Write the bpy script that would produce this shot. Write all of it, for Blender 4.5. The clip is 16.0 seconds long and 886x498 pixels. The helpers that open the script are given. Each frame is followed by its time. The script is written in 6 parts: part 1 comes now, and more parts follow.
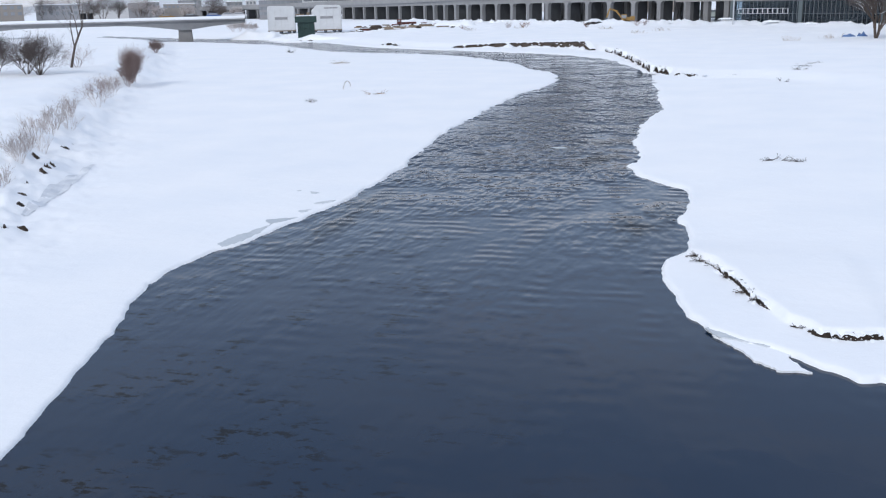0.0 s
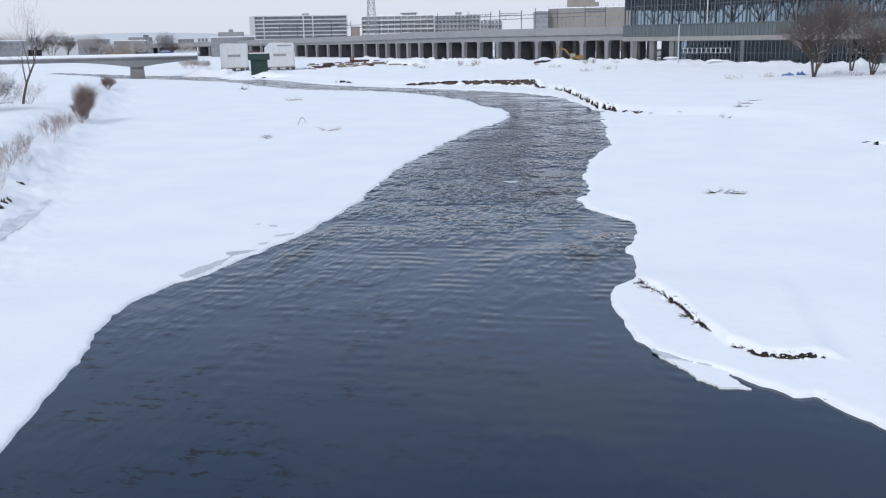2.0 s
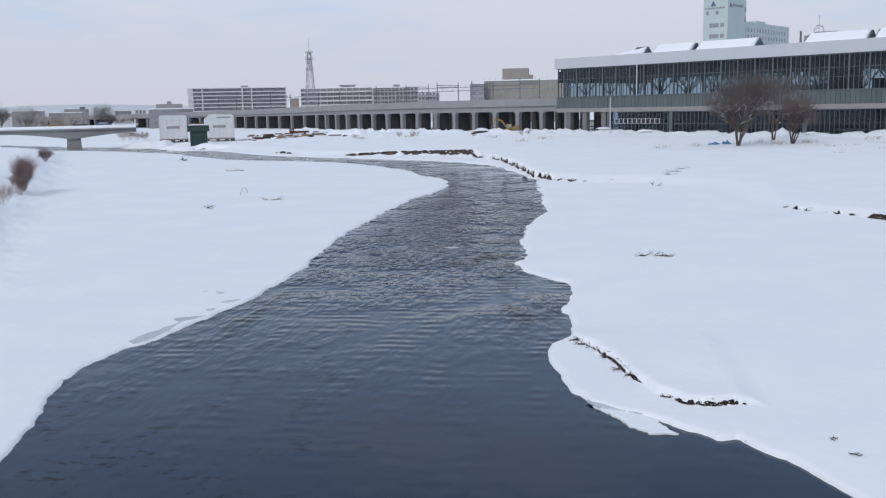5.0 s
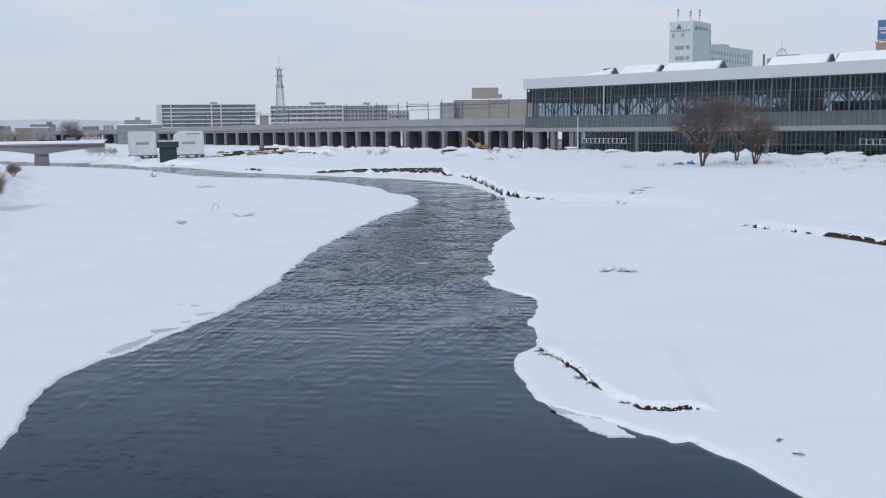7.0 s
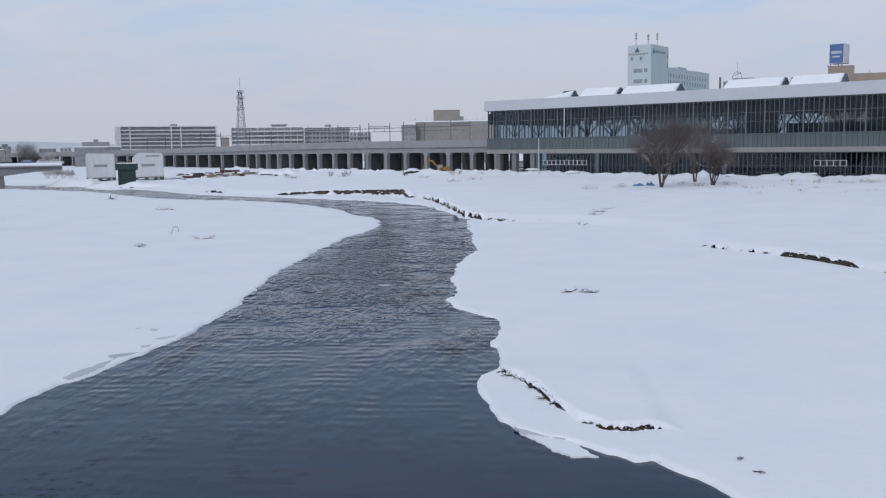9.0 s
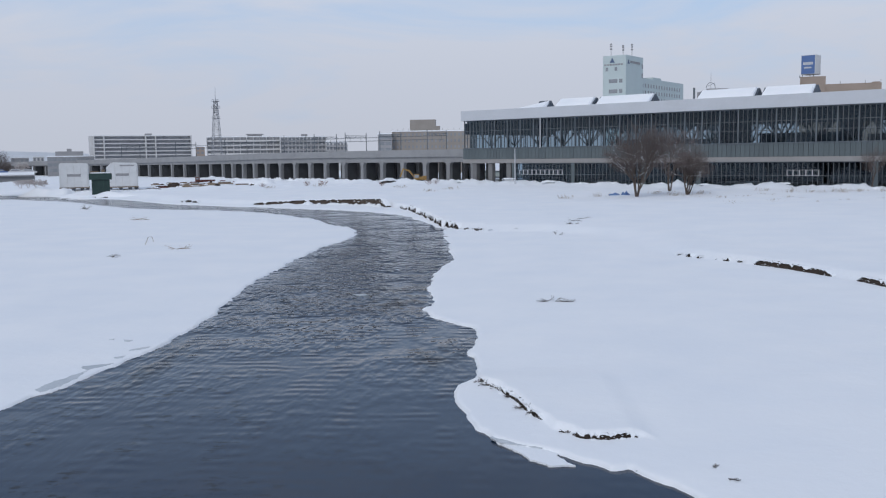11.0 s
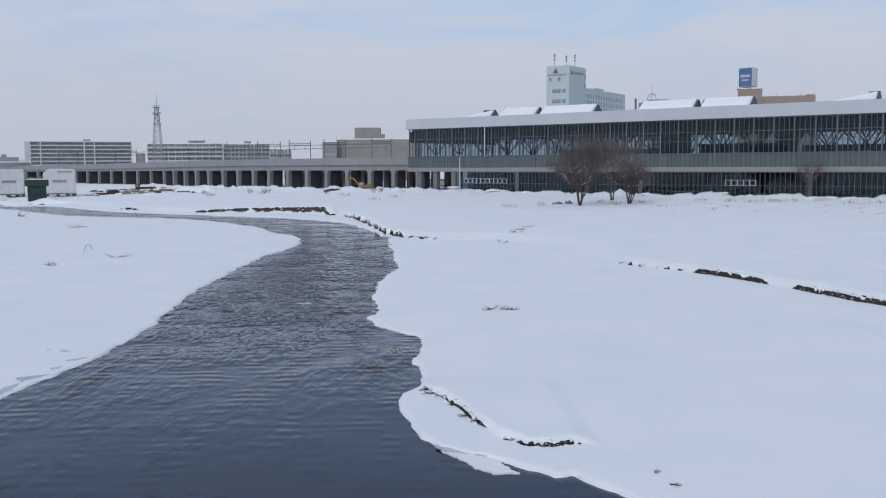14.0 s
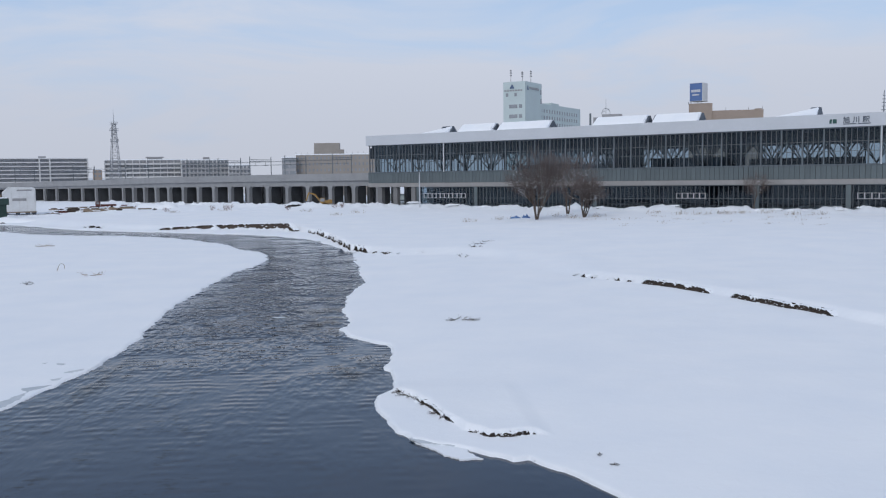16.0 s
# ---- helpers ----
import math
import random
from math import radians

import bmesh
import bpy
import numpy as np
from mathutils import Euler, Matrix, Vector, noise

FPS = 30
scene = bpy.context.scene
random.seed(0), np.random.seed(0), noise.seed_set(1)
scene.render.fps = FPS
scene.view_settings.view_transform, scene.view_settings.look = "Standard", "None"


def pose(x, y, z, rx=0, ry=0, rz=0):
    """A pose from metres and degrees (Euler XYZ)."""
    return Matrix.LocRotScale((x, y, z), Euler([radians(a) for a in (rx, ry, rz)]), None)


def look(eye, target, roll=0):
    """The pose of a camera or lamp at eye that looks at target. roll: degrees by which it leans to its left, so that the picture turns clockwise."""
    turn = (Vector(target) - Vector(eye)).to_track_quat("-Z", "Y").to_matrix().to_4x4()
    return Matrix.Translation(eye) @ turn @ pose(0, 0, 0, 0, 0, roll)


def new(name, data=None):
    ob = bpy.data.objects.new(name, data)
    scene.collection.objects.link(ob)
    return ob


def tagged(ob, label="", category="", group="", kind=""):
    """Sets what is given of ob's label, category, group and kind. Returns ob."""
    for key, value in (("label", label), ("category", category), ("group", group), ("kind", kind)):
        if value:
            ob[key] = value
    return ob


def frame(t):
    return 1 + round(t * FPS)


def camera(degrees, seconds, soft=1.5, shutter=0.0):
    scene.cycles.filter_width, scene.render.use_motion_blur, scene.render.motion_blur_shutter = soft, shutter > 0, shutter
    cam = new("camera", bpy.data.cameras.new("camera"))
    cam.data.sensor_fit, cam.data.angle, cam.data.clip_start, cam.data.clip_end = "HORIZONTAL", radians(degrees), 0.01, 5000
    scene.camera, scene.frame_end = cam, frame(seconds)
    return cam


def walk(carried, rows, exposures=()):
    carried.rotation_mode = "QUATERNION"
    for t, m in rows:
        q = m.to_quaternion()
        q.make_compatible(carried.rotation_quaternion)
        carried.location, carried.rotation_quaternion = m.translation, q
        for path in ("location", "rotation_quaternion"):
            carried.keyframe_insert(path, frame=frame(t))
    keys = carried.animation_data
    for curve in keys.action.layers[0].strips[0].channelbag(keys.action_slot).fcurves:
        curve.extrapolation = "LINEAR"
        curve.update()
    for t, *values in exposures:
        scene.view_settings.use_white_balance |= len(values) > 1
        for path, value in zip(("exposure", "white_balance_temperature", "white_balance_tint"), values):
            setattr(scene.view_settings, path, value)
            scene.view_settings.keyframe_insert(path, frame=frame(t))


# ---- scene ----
cam = camera(50.83, 16.0, soft=1.2)
PATH = [
    (0.0, pose(-0.42, 4.68, 9.79, 75.09, 1.32, 13.69)),
    (0.5, pose(-0.35, 3.84, 9.83, 75.66, 1.02, 13.26)),
    (1.0, pose(-0.35, 3.85, 9.83, 75.97, 1.27, 12.43)),
    (1.5, pose(-0.34, 3.81, 9.83, 76.56, 1.40, 11.52)),
    (2.0, pose(-0.30, 3.38, 9.85, 77.25, 1.05, 10.80)),
    (2.5, pose(-0.30, 3.36, 9.85, 77.71, 1.20, 10.01)),
    (3.0, pose(-0.30, 3.36, 9.85, 78.32, 1.07, 9.21)),
    (3.5, pose(-0.25, 2.79, 9.87, 79.62, 0.76, 8.78)),
    (4.0, pose(-0.23, 2.61, 9.88, 80.49, 1.02, 8.14)),
    (6.5, pose(0.00, 0.00, 10.00, 82.18, 0.63, 5.73)),
    (7.0, pose(0.00, 0.00, 10.00, 82.48, 0.65, 5.21)),
    (7.5, pose(0.00, 0.00, 10.00, 82.77, 0.73, 4.74)),
    (8.0, pose(0.00, 0.00, 10.00, 83.15, 0.79, 4.20)),
    (8.5, pose(0.00, 0.00, 10.00, 83.51, 0.69, 3.59)),
    (9.0, pose(0.00, 0.00, 10.00, 83.78, 0.69, 2.88)),
    (11.5, pose(0.00, 0.00, 10.00, 84.38, 0.71, 0.97)),
    (12.0, pose(0.00, 0.00, 10.00, 84.39, 0.75, 0.37)),
    (12.5, pose(0.00, 0.00, 10.00, 84.57, 0.59, -0.05)),
    (13.0, pose(0.00, 0.00, 10.00, 84.72, 0.46, -0.71)),
    (13.5, pose(0.00, 0.00, 10.00, 84.76, 0.38, -1.28)),
    (14.0, pose(0.00, 0.00, 10.00, 84.83, 0.31, -1.93)),
    (14.5, pose(0.00, 0.00, 10.00, 84.95, 0.04, -2.75)),
    (15.0, pose(-0.45, -3.44, 10.45, 85.22, -0.49, -3.80)),
    (15.5, pose(-0.66, -5.05, 10.66, 85.52, 0.18, -4.10)),
    (16.0, pose(-0.64, -4.93, 10.64, 85.61, 0.76, -4.48)),
]
EXPOSURES = [(0.0, 0.44), (2.5, 0.35), (3.0, 0.28), (3.5, 0.20), (4.0, 0.16), (6.5, 0.14), (7.0, 0.14), (8.0, 0.11), (9.0, -0.04), (11.5, -0.02), (12.5, 0.0), (14.0, -0.08), (14.5, -0.14), (15.0, -0.06), (16.0, 0.01)]
EXPOSURES = [(t, stops, 6470 if t < 5 else 6420 if t < 8.5 else 6320, 10) for t, stops in EXPOSURES]
walk(cam, PATH, EXPOSURES)

# ---- light: a thin overcast sky with a veiled sun ----
SUN_ELEVATION, SUN_AZIMUTH = 34.0, 205.0
world = bpy.data.worlds.new("winter_sky")
scene.world = world
world.use_nodes = True


def node(tree, kind, **values):
    n = tree.nodes.new(kind)
    for key, value in values.items():
        if key in n.inputs:
            n.inputs[key].default_value = value
    return n


def join(tree, a, b):
    tree.links.new(a, b)


def ramp(tree, stops, source):
    n = tree.nodes.new("ShaderNodeValToRGB")
    while len(n.color_ramp.elements) < len(stops):
        n.color_ramp.elements.new(0.5)
    for e, (p, c) in zip(n.color_ramp.elements, stops):
        e.position, e.color = p, (*c, 1) if len(c) == 3 else c
    join(tree, source, n.inputs["Fac"])
    return n.outputs["Color"]


def mix(tree, fac, a, b, how="MIX"):
    n = tree.nodes.new("ShaderNodeMix")
    n.data_type, n.blend_type = "RGBA", how
    for sock, v in ((n.inputs[0], fac), (n.inputs[6], a), (n.inputs[7], b)):
        if isinstance(v, (int, float)):
            sock.default_value = v
        elif isinstance(v, tuple):
            sock.default_value = (*v, 1) if len(v) == 3 else v
        else:
            join(tree, v, sock)
    return n.outputs[2]


def maths(tree, how, a, b=0.0, c=0.0):
    n = tree.nodes.new("ShaderNodeMath")
    n.operation = how
    for sock, v in zip(n.inputs, (a, b, c)):
        if isinstance(v, (int, float)):
            sock.default_value = v
        else:
            join(tree, v, sock)
    return n.outputs[0]


def build_sky():
    t = world.node_tree
    t.nodes.clear()
    out, bg = t.nodes.new("ShaderNodeOutputWorld"), t.nodes.new("ShaderNodeBackground")
    sky = t.nodes.new("ShaderNodeTexSky")
    sky.sky_type, sky.sun_disc = "NISHITA", False
    sky.sun_elevation, sky.sun_rotation = radians(SUN_ELEVATION), radians(SUN_AZIMUTH)
    sky.air_density, sky.dust_density = 1.2, 2.0
    co = t.nodes.new("ShaderNodeTexCoord")
    sep = t.nodes.new("ShaderNodeSeparateXYZ")
    join(t, co.outputs["Generated"], sep.inputs[0])
    # cloud sheet, drawn out along the horizon
    mp = t.nodes.new("ShaderNodeMapping")
    mp.inputs["Scale"].default_value = (2.2, 2.2, 11.0)
    join(t, co.outputs["Generated"], mp.inputs["Vector"])
    nz = node(t, "ShaderNodeTexNoise", Scale=1.5, Detail=8.0, Roughness=0.58, Distortion=0.5)
    join(t, mp.outputs[0], nz.inputs["Vector"])
    high = ramp(t, [(0.0, (1, 1, 1)), (0.07, (0.9, 0.9, 0.9)), (0.17, (0.62, 0.62, 0.62)), (0.3, (0.5, 0.5, 0.5)), (0.7, (0.8, 0.8, 0.8))], sep.outputs["Z"])
    cover = maths(t, "ADD", nz.outputs["Fac"], high)
    cover = ramp(t, [(0.0, (0.0, 0.0, 0.0)), (0.78, (0.22, 0.22, 0.22)), (1.0, (0.97, 0.97, 0.97))], maths(t, "MULTIPLY", cover, 0.745))
    cloud = ramp(t, [(0.0, (5.35, 5.6, 6.3)), (0.08, (5.65, 5.95, 6.75)), (0.2, (6.4, 6.75, 7.6)), (0.34, (5.0, 5.45, 6.4)), (0.55, (4.5, 5.0, 6.0)), (1.0, (5.2, 5.6, 6.5))], sep.outputs["Z"])
    clear = mix(t, 0.75, sky.outputs["Color"], ramp(t, [(0.15, (4.2, 5.9, 8.7)), (0.42, (3.0, 4.0, 5.9))], sep.outputs["Z"]))
    join(t, mix(t, cover, clear, cloud), bg.inputs["Color"])
    bg.inputs["Strength"].default_value = 0.1
    join(t, bg.outputs[0], out.inputs["Surface"])


build_sky()
sun = new("sun", bpy.data.lights.new("sun", "SUN"))
sun.data.energy, sun.data.angle, sun.data.color = 1.0, radians(14), (1.0, 0.96, 0.9)
sun.matrix_world = look((0, 0, 60), (60 * math.sin(radians(SUN_AZIMUTH + 180)), 60 * math.cos(radians(SUN_AZIMUTH + 180)), 60 - 60 * math.tan(radians(SUN_ELEVATION))))


# ---- materials ----
def principled(name, color, rough=0.8, metal=0.0, spec=0.5):
    m = bpy.data.materials.new(name)
    m.use_nodes = True
    b = m.node_tree.nodes["Principled BSDF"]
    b.inputs["Base Color"].default_value = (*color, 1)
    b.inputs["Roughness"].default_value = rough
    b.inputs["Metallic"].default_value = metal
    b.inputs["Specular IOR Level"].default_value = spec
    return m, m.node_tree, b


def surface(name, color, second=None, rough=0.8, metal=0.0, scale=1.0, fine=14.0, bump=0.2, depth=0.02, spec=0.4, streak=0.0):
    """A worn surface: two tones mixed by stains and grain, with relief of real size."""
    m, t, b = principled(name, color, rough, metal, spec)
    second = second or tuple(c * 0.72 for c in color)
    co = t.nodes.new("ShaderNodeTexCoord")
    vec = co.outputs["Object"]
    if streak:
        mp = t.nodes.new("ShaderNodeMapping")
        mp.inputs["Scale"].default_value = (1, 1, streak)
        join(t, vec, mp.inputs["Vector"])
        vec = mp.outputs[0]
    big = node(t, "ShaderNodeTexNoise", Scale=scale, Detail=5.0, Roughness=0.6)
    small = node(t, "ShaderNodeTexNoise", Scale=fine, Detail=4.0, Roughness=0.65)
    for n in (big, small):
        join(t, vec, n.inputs["Vector"])
    both = maths(t, "ADD", maths(t, "MULTIPLY", big.outputs["Fac"], 0.65), maths(t, "MULTIPLY", small.outputs["Fac"], 0.35))
    info = t.nodes.new("ShaderNodeObjectInfo")
    both = maths(t, "ADD", both, maths(t, "MULTIPLY", maths(t, "SUBTRACT", info.outputs["Random"], 0.5), 0.22))
    fac = ramp(t, [(0.36, (0, 0, 0)), (0.66, (1, 1, 1))], both)
    join(t, mix(t, fac, color, second), b.inputs["Base Color"])
    bp = node(t, "ShaderNodeBump", Strength=bump, Distance=depth)
    join(t, small.outputs["Fac"], bp.inputs["Height"])
    join(t, bp.outputs[0], b.inputs["Normal"])
    return m


def snow_material():
    m, t, b = principled("snow", (0.86, 0.89, 0.93), 0.75, 0.0, 0.25)
    co = t.nodes.new("ShaderNodeTexCoord")
    big = node(t, "ShaderNodeTexNoise", Scale=0.16, Detail=4.0, Roughness=0.55)
    mid = node(t, "ShaderNodeTexNoise", Scale=1.3, Detail=5.0, Roughness=0.6)
    fine = node(t, "ShaderNodeTexNoise", Scale=18.0, Detail=3.0, Roughness=0.7)
    for n in (big, mid, fine):
        join(t, co.outputs["Object"], n.inputs["Vector"])
    tone = ramp(t, [(0.3, (0.83, 0.865, 0.915)), (0.7, (0.89, 0.91, 0.94))], big.outputs["Fac"])
    join(t, tone, b.inputs["Base Color"])
    h = maths(t, "ADD", maths(t, "MULTIPLY", mid.outputs["Fac"], 0.10), maths(t, "MULTIPLY", fine.outputs["Fac"], 0.012))
    bp = node(t, "ShaderNodeBump", Strength=0.35, Distance=1.0)
    join(t, h, bp.inputs["Height"])
    join(t, bp.outputs[0], b.inputs["Normal"])
    return m


def water_material():
    """A cold river over dark stones: broad ripples in the deep near reach, chop over the shallows, weed patches."""
    m, t, b = principled("river_water", (0.012, 0.02, 0.03), 0.06, 0.0, 0.5)
    b.inputs["IOR"].default_value = 1.33
    b.inputs["Specular Tint"].default_value = (0.84, 0.92, 1.0, 1)
    co = t.nodes.new("ShaderNodeTexCoord")
    sep = t.nodes.new("ShaderNodeSeparateXYZ")
    join(t, co.outputs["Object"], sep.inputs[0])
    # waves run across the stream
    mp = t.nodes.new("ShaderNodeMapping")
    mp.inputs["Scale"].default_value = (0.6, 1.15, 1.0)
    join(t, co.outputs["Object"], mp.inputs["Vector"])
    ripple = node(t, "ShaderNodeTexNoise", Scale=0.7, Detail=1.0, Roughness=0.4, Distortion=0.1)
    chop = node(t, "ShaderNodeTexNoise", Scale=1.7, Detail=1.2, Roughness=0.5, Distortion=0.1)
    calm = node(t, "ShaderNodeTexNoise", Scale=0.16, Detail=3.0, Roughness=0.5)
    weed = node(t, "ShaderNodeTexNoise", Scale=2.0, Detail=6.0, Roughness=0.7, Distortion=0.2)
    spread = node(t, "ShaderNodeTexNoise", Scale=0.32, Detail=2.0)
    for n in (ripple, weed):
        join(t, mp.outputs[0], n.inputs["Vector"])
    flow = t.nodes.new("ShaderNodeMapping")
    flow.inputs["Scale"].default_value = (1.25, 0.46, 1.0)
    flow.inputs["Rotation"].default_value = (0, 0, radians(6))
    join(t, co.outputs["Object"], flow.inputs["Vector"])
    join(t, flow.outputs[0], chop.inputs["Vector"])
    for n in (calm, spread):
        join(t, co.outputs["Object"], n.inputs["Vector"])
    reach = ramp(t, [(0.0, (0.02, 0.02, 0.02)), (0.15, (0.025, 0.025, 0.025)), (0.24, (0.13, 0.13, 0.13)), (0.3, (0.3, 0.3, 0.3)), (0.4, (0.7, 0.7, 0.7)), (0.6, (1.5, 1.5, 1.5)), (0.78, (2.6, 2.6, 2.6)), (0.92, (3.0, 3.0, 3.0)), (1.0, (8.0, 8.0, 8.0))],
                 maths(t, "DIVIDE", sep.outputs["Y"], 180.0))
    patch = ramp(t, [(0.38, (0.22, 0.22, 0.22)), (0.56, (1, 1, 1))], calm.outputs["Fac"])
    near = ramp(t, [(0.25, (0.26, 0.26, 0.26)), (0.4, (0.07, 0.07, 0.07))], maths(t, "DIVIDE", sep.outputs["Y"], 180.0))
    rough = ramp(t, [(0.22, (0.5, 0.5, 0.5)), (0.36, (1, 1, 1)), (0.62, (0.85, 0.85, 0.85)), (0.76, (0.55, 0.55, 0.55)), (0.9, (0.8, 0.8, 0.8)), (1.0, (1.2, 1.2, 1.2))], maths(t, "DIVIDE", sep.outputs["Y"], 180.0))
    hgt = maths(t, "ADD", maths(t, "MULTIPLY", ripple.outputs["Fac"], near), maths(t, "MULTIPLY", chop.outputs["Fac"], rough))
    hgt = maths(t, "MULTIPLY", hgt, maths(t, "MULTIPLY", reach, patch))
    # trains of standing waves across the current
    train = node(t, "ShaderNodeTexWave", Scale=0.34, Distortion=2.6, Detail=0.0)
    train.inputs["Detail Scale"].default_value = 1.1
    train.bands_direction = "Y"
    join(t, co.outputs["Object"], train.inputs["Vector"])
    where = node(t, "ShaderNodeTexNoise", Scale=0.55, Detail=2.0)
    join(t, flow.outputs[0], where.inputs["Vector"])
    packet = maths(t, "MULTIPLY", ramp(t, [(0.46, (0.03, 0.03, 0.03)), (0.66, (1, 1, 1))], where.outputs["Fac"]),
                   ramp(t, [(0.0, (0.03, 0.03, 0.03)), (0.15, (0.08, 0.08, 0.08)), (0.23, (0.6, 0.6, 0.6)), (0.32, (1, 1, 1)), (0.45, (0.6, 0.6, 0.6)), (0.7, (0.2, 0.2, 0.2))], maths(t, "DIVIDE", sep.outputs["Y"], 180.0)))
    hgt = maths(t, "ADD", hgt, maths(t, "MULTIPLY", maths(t, "MULTIPLY", train.outputs["Fac"], packet), 0.036))
    # brown shallows where the stream breaks over stones near either shore
    def shoal(cx, cy, rx, ry):
        dx = maths(t, "DIVIDE", maths(t, "SUBTRACT", sep.outputs["X"], cx), rx)
        dy = maths(t, "DIVIDE", maths(t, "SUBTRACT", sep.outputs["Y"], cy), ry)
        r2 = maths(t, "ADD", maths(t, "MULTIPLY", dx, dx), maths(t, "MULTIPLY", dy, dy))
        return maths(t, "MAXIMUM", maths(t, "SUBTRACT", 1.0, r2), 0.0)

    bed = maths(t, "ADD", shoal(-15.6, 45.5, 2.0, 8.0), maths(t, "ADD", shoal(-1.6, 46.5, 1.7, 6.5), shoal(-5.0, 66.0, 2.6, 9.0)))
    broken = maths(t, "MULTIPLY", bed, ramp(t, [(0.40, (0, 0, 0)), (0.58, (1, 1, 1))], where.outputs["Fac"]))
    hgt = maths(t, "ADD", hgt, maths(t, "MULTIPLY", maths(t, "MULTIPLY", chop.outputs["Fac"], broken), 0.05))
    bp = node(t, "ShaderNodeBump", Strength=0.9, Distance=1.0)
    join(t, hgt, bp.inputs["Height"])
    join(t, bp.outputs[0], b.inputs["Normal"])
    spots = maths(t, "MULTIPLY", ramp(t, [(0.545, (0, 0, 0)), (0.6, (1, 1, 1))], weed.outputs["Fac"]), ramp(t, [(0.42, (0, 0, 0)), (0.54, (1, 1, 1))], spread.outputs["Fac"]))
    spots = maths(t, "MULTIPLY", spots, ramp(t, [(0.0, (1, 1, 1)), (0.5, (0.9, 0.9, 0.9)), (0.8, (0.3, 0.3, 0.3)), (1.0, (0, 0, 0))], maths(t, "DIVIDE", maths(t, "ADD", sep.outputs["X"], 20.0), 20.0)))
    spots = maths(t, "MINIMUM", maths(t, "ADD", spots, maths(t, "MULTIPLY", broken, 0.8)), 1.0)
    join(t, mix(t, spots, mix(t, calm.outputs["Fac"], (0.008, 0.019, 0.042), (0.011, 0.025, 0.052)), (0.012, 0.012, 0.012)), b.inputs["Base Color"])
    # specular level lowered in noise patches, which darkens the middle reach
    stones = maths(t, "MULTIPLY", ramp(t, [(0.42, (0, 0, 0)), (0.66, (1, 1, 1))], where.outputs["Fac"]), ramp(t, [(0.22, (0, 0, 0)), (0.34, (1, 1, 1)), (0.6, (1, 1, 1)), (0.75, (0.2, 0.2, 0.2))], maths(t, "DIVIDE", sep.outputs["Y"], 180.0)))
    join(t, maths(t, "SUBTRACT", 0.45, maths(t, "ADD", maths(t, "MULTIPLY", spots, 0.3), maths(t, "MULTIPLY", stones, 0.2))), b.inputs["Specular IOR Level"])
    return m


def glass_material(name, tint=(0.55, 0.63, 0.68)):
    m = bpy.data.materials.new(name)
    m.use_nodes = True
    t = m.node_tree
    t.nodes.clear()
    out, mx = t.nodes.new("ShaderNodeOutputMaterial"), t.nodes.new("ShaderNodeMixShader")
    see, shine = t.nodes.new("ShaderNodeBsdfTransparent"), t.nodes.new("ShaderNodeBsdfGlossy")
    see.inputs["Color"].default_value = (*tint, 1)
    shine.inputs["Roughness"].default_value = 0.03
    shine.inputs["Color"].default_value = (0.85, 0.9, 0.95, 1)
    fr = node(t, "ShaderNodeFresnel", IOR=1.45)
    join(t, fr.outputs[0], mx.inputs[0])
    join(t, see.outputs[0], mx.inputs[1])
    join(t, shine.outputs[0], mx.inputs[2])
    join(t, mx.outputs[0], out.inputs["Surface"])
    return m


SNOW = snow_material()
WATER = water_material()
GLASS = glass_material("window_glass")
CONCRETE = surface("grey_concrete", (0.29, 0.295, 0.305), (0.22, 0.225, 0.235), 0.85, scale=0.25, fine=3.0)
CONCRETE_PALE = surface("pale_concrete", (0.30, 0.29, 0.285), (0.24, 0.235, 0.23), 0.85, scale=0.3, fine=3.0)
# darker concrete for the station's floors and open-bay pillars
CONCRETE_DARK = surface("dark_concrete", (0.2, 0.2, 0.2), (0.14, 0.14, 0.145), 0.85, scale=0.3, fine=3.0)
FASCIA = surface("white_fascia_metal", (0.53, 0.55, 0.585), (0.48, 0.5, 0.53), 0.5, scale=0.1, fine=2.0, bump=0.05)
STEEL = surface("grey_green_steel", (0.145, 0.17, 0.19), (0.11, 0.13, 0.148), 0.5, 0.3, scale=0.6, fine=6.0)
PANEL = surface("slate_green_panel", (0.125, 0.15, 0.158), (0.10, 0.12, 0.128), 0.45, 0.2, scale=0.2, fine=2.0)
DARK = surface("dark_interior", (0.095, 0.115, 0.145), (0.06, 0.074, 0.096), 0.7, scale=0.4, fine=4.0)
EARTH = surface("frozen_brown_earth", (0.06, 0.044, 0.034), (0.022, 0.017, 0.014), 0.95, scale=1.1, fine=8.0, bump=0.8, depth=0.1)
BARK = surface("grey_brown_bark", (0.12, 0.095, 0.08), (0.07, 0.055, 0.047), 0.9, scale=2.0, fine=14.0)
TWIG = surface("grey_brown_twigs", (0.15, 0.122, 0.115), (0.095, 0.078, 0.074), 0.9, scale=0.6, fine=5.0)
STRAW = surface("dry_straw_stems", (0.36, 0.28, 0.2), (0.22, 0.17, 0.12), 0.9, scale=1.0, fine=6.0)


# ---- building blocks ----
def mesh_from(bm, name):
    me = bpy.data.meshes.new(name)
    bm.normal_update()
    bm.to_mesh(me)
    bm.free()
    return me


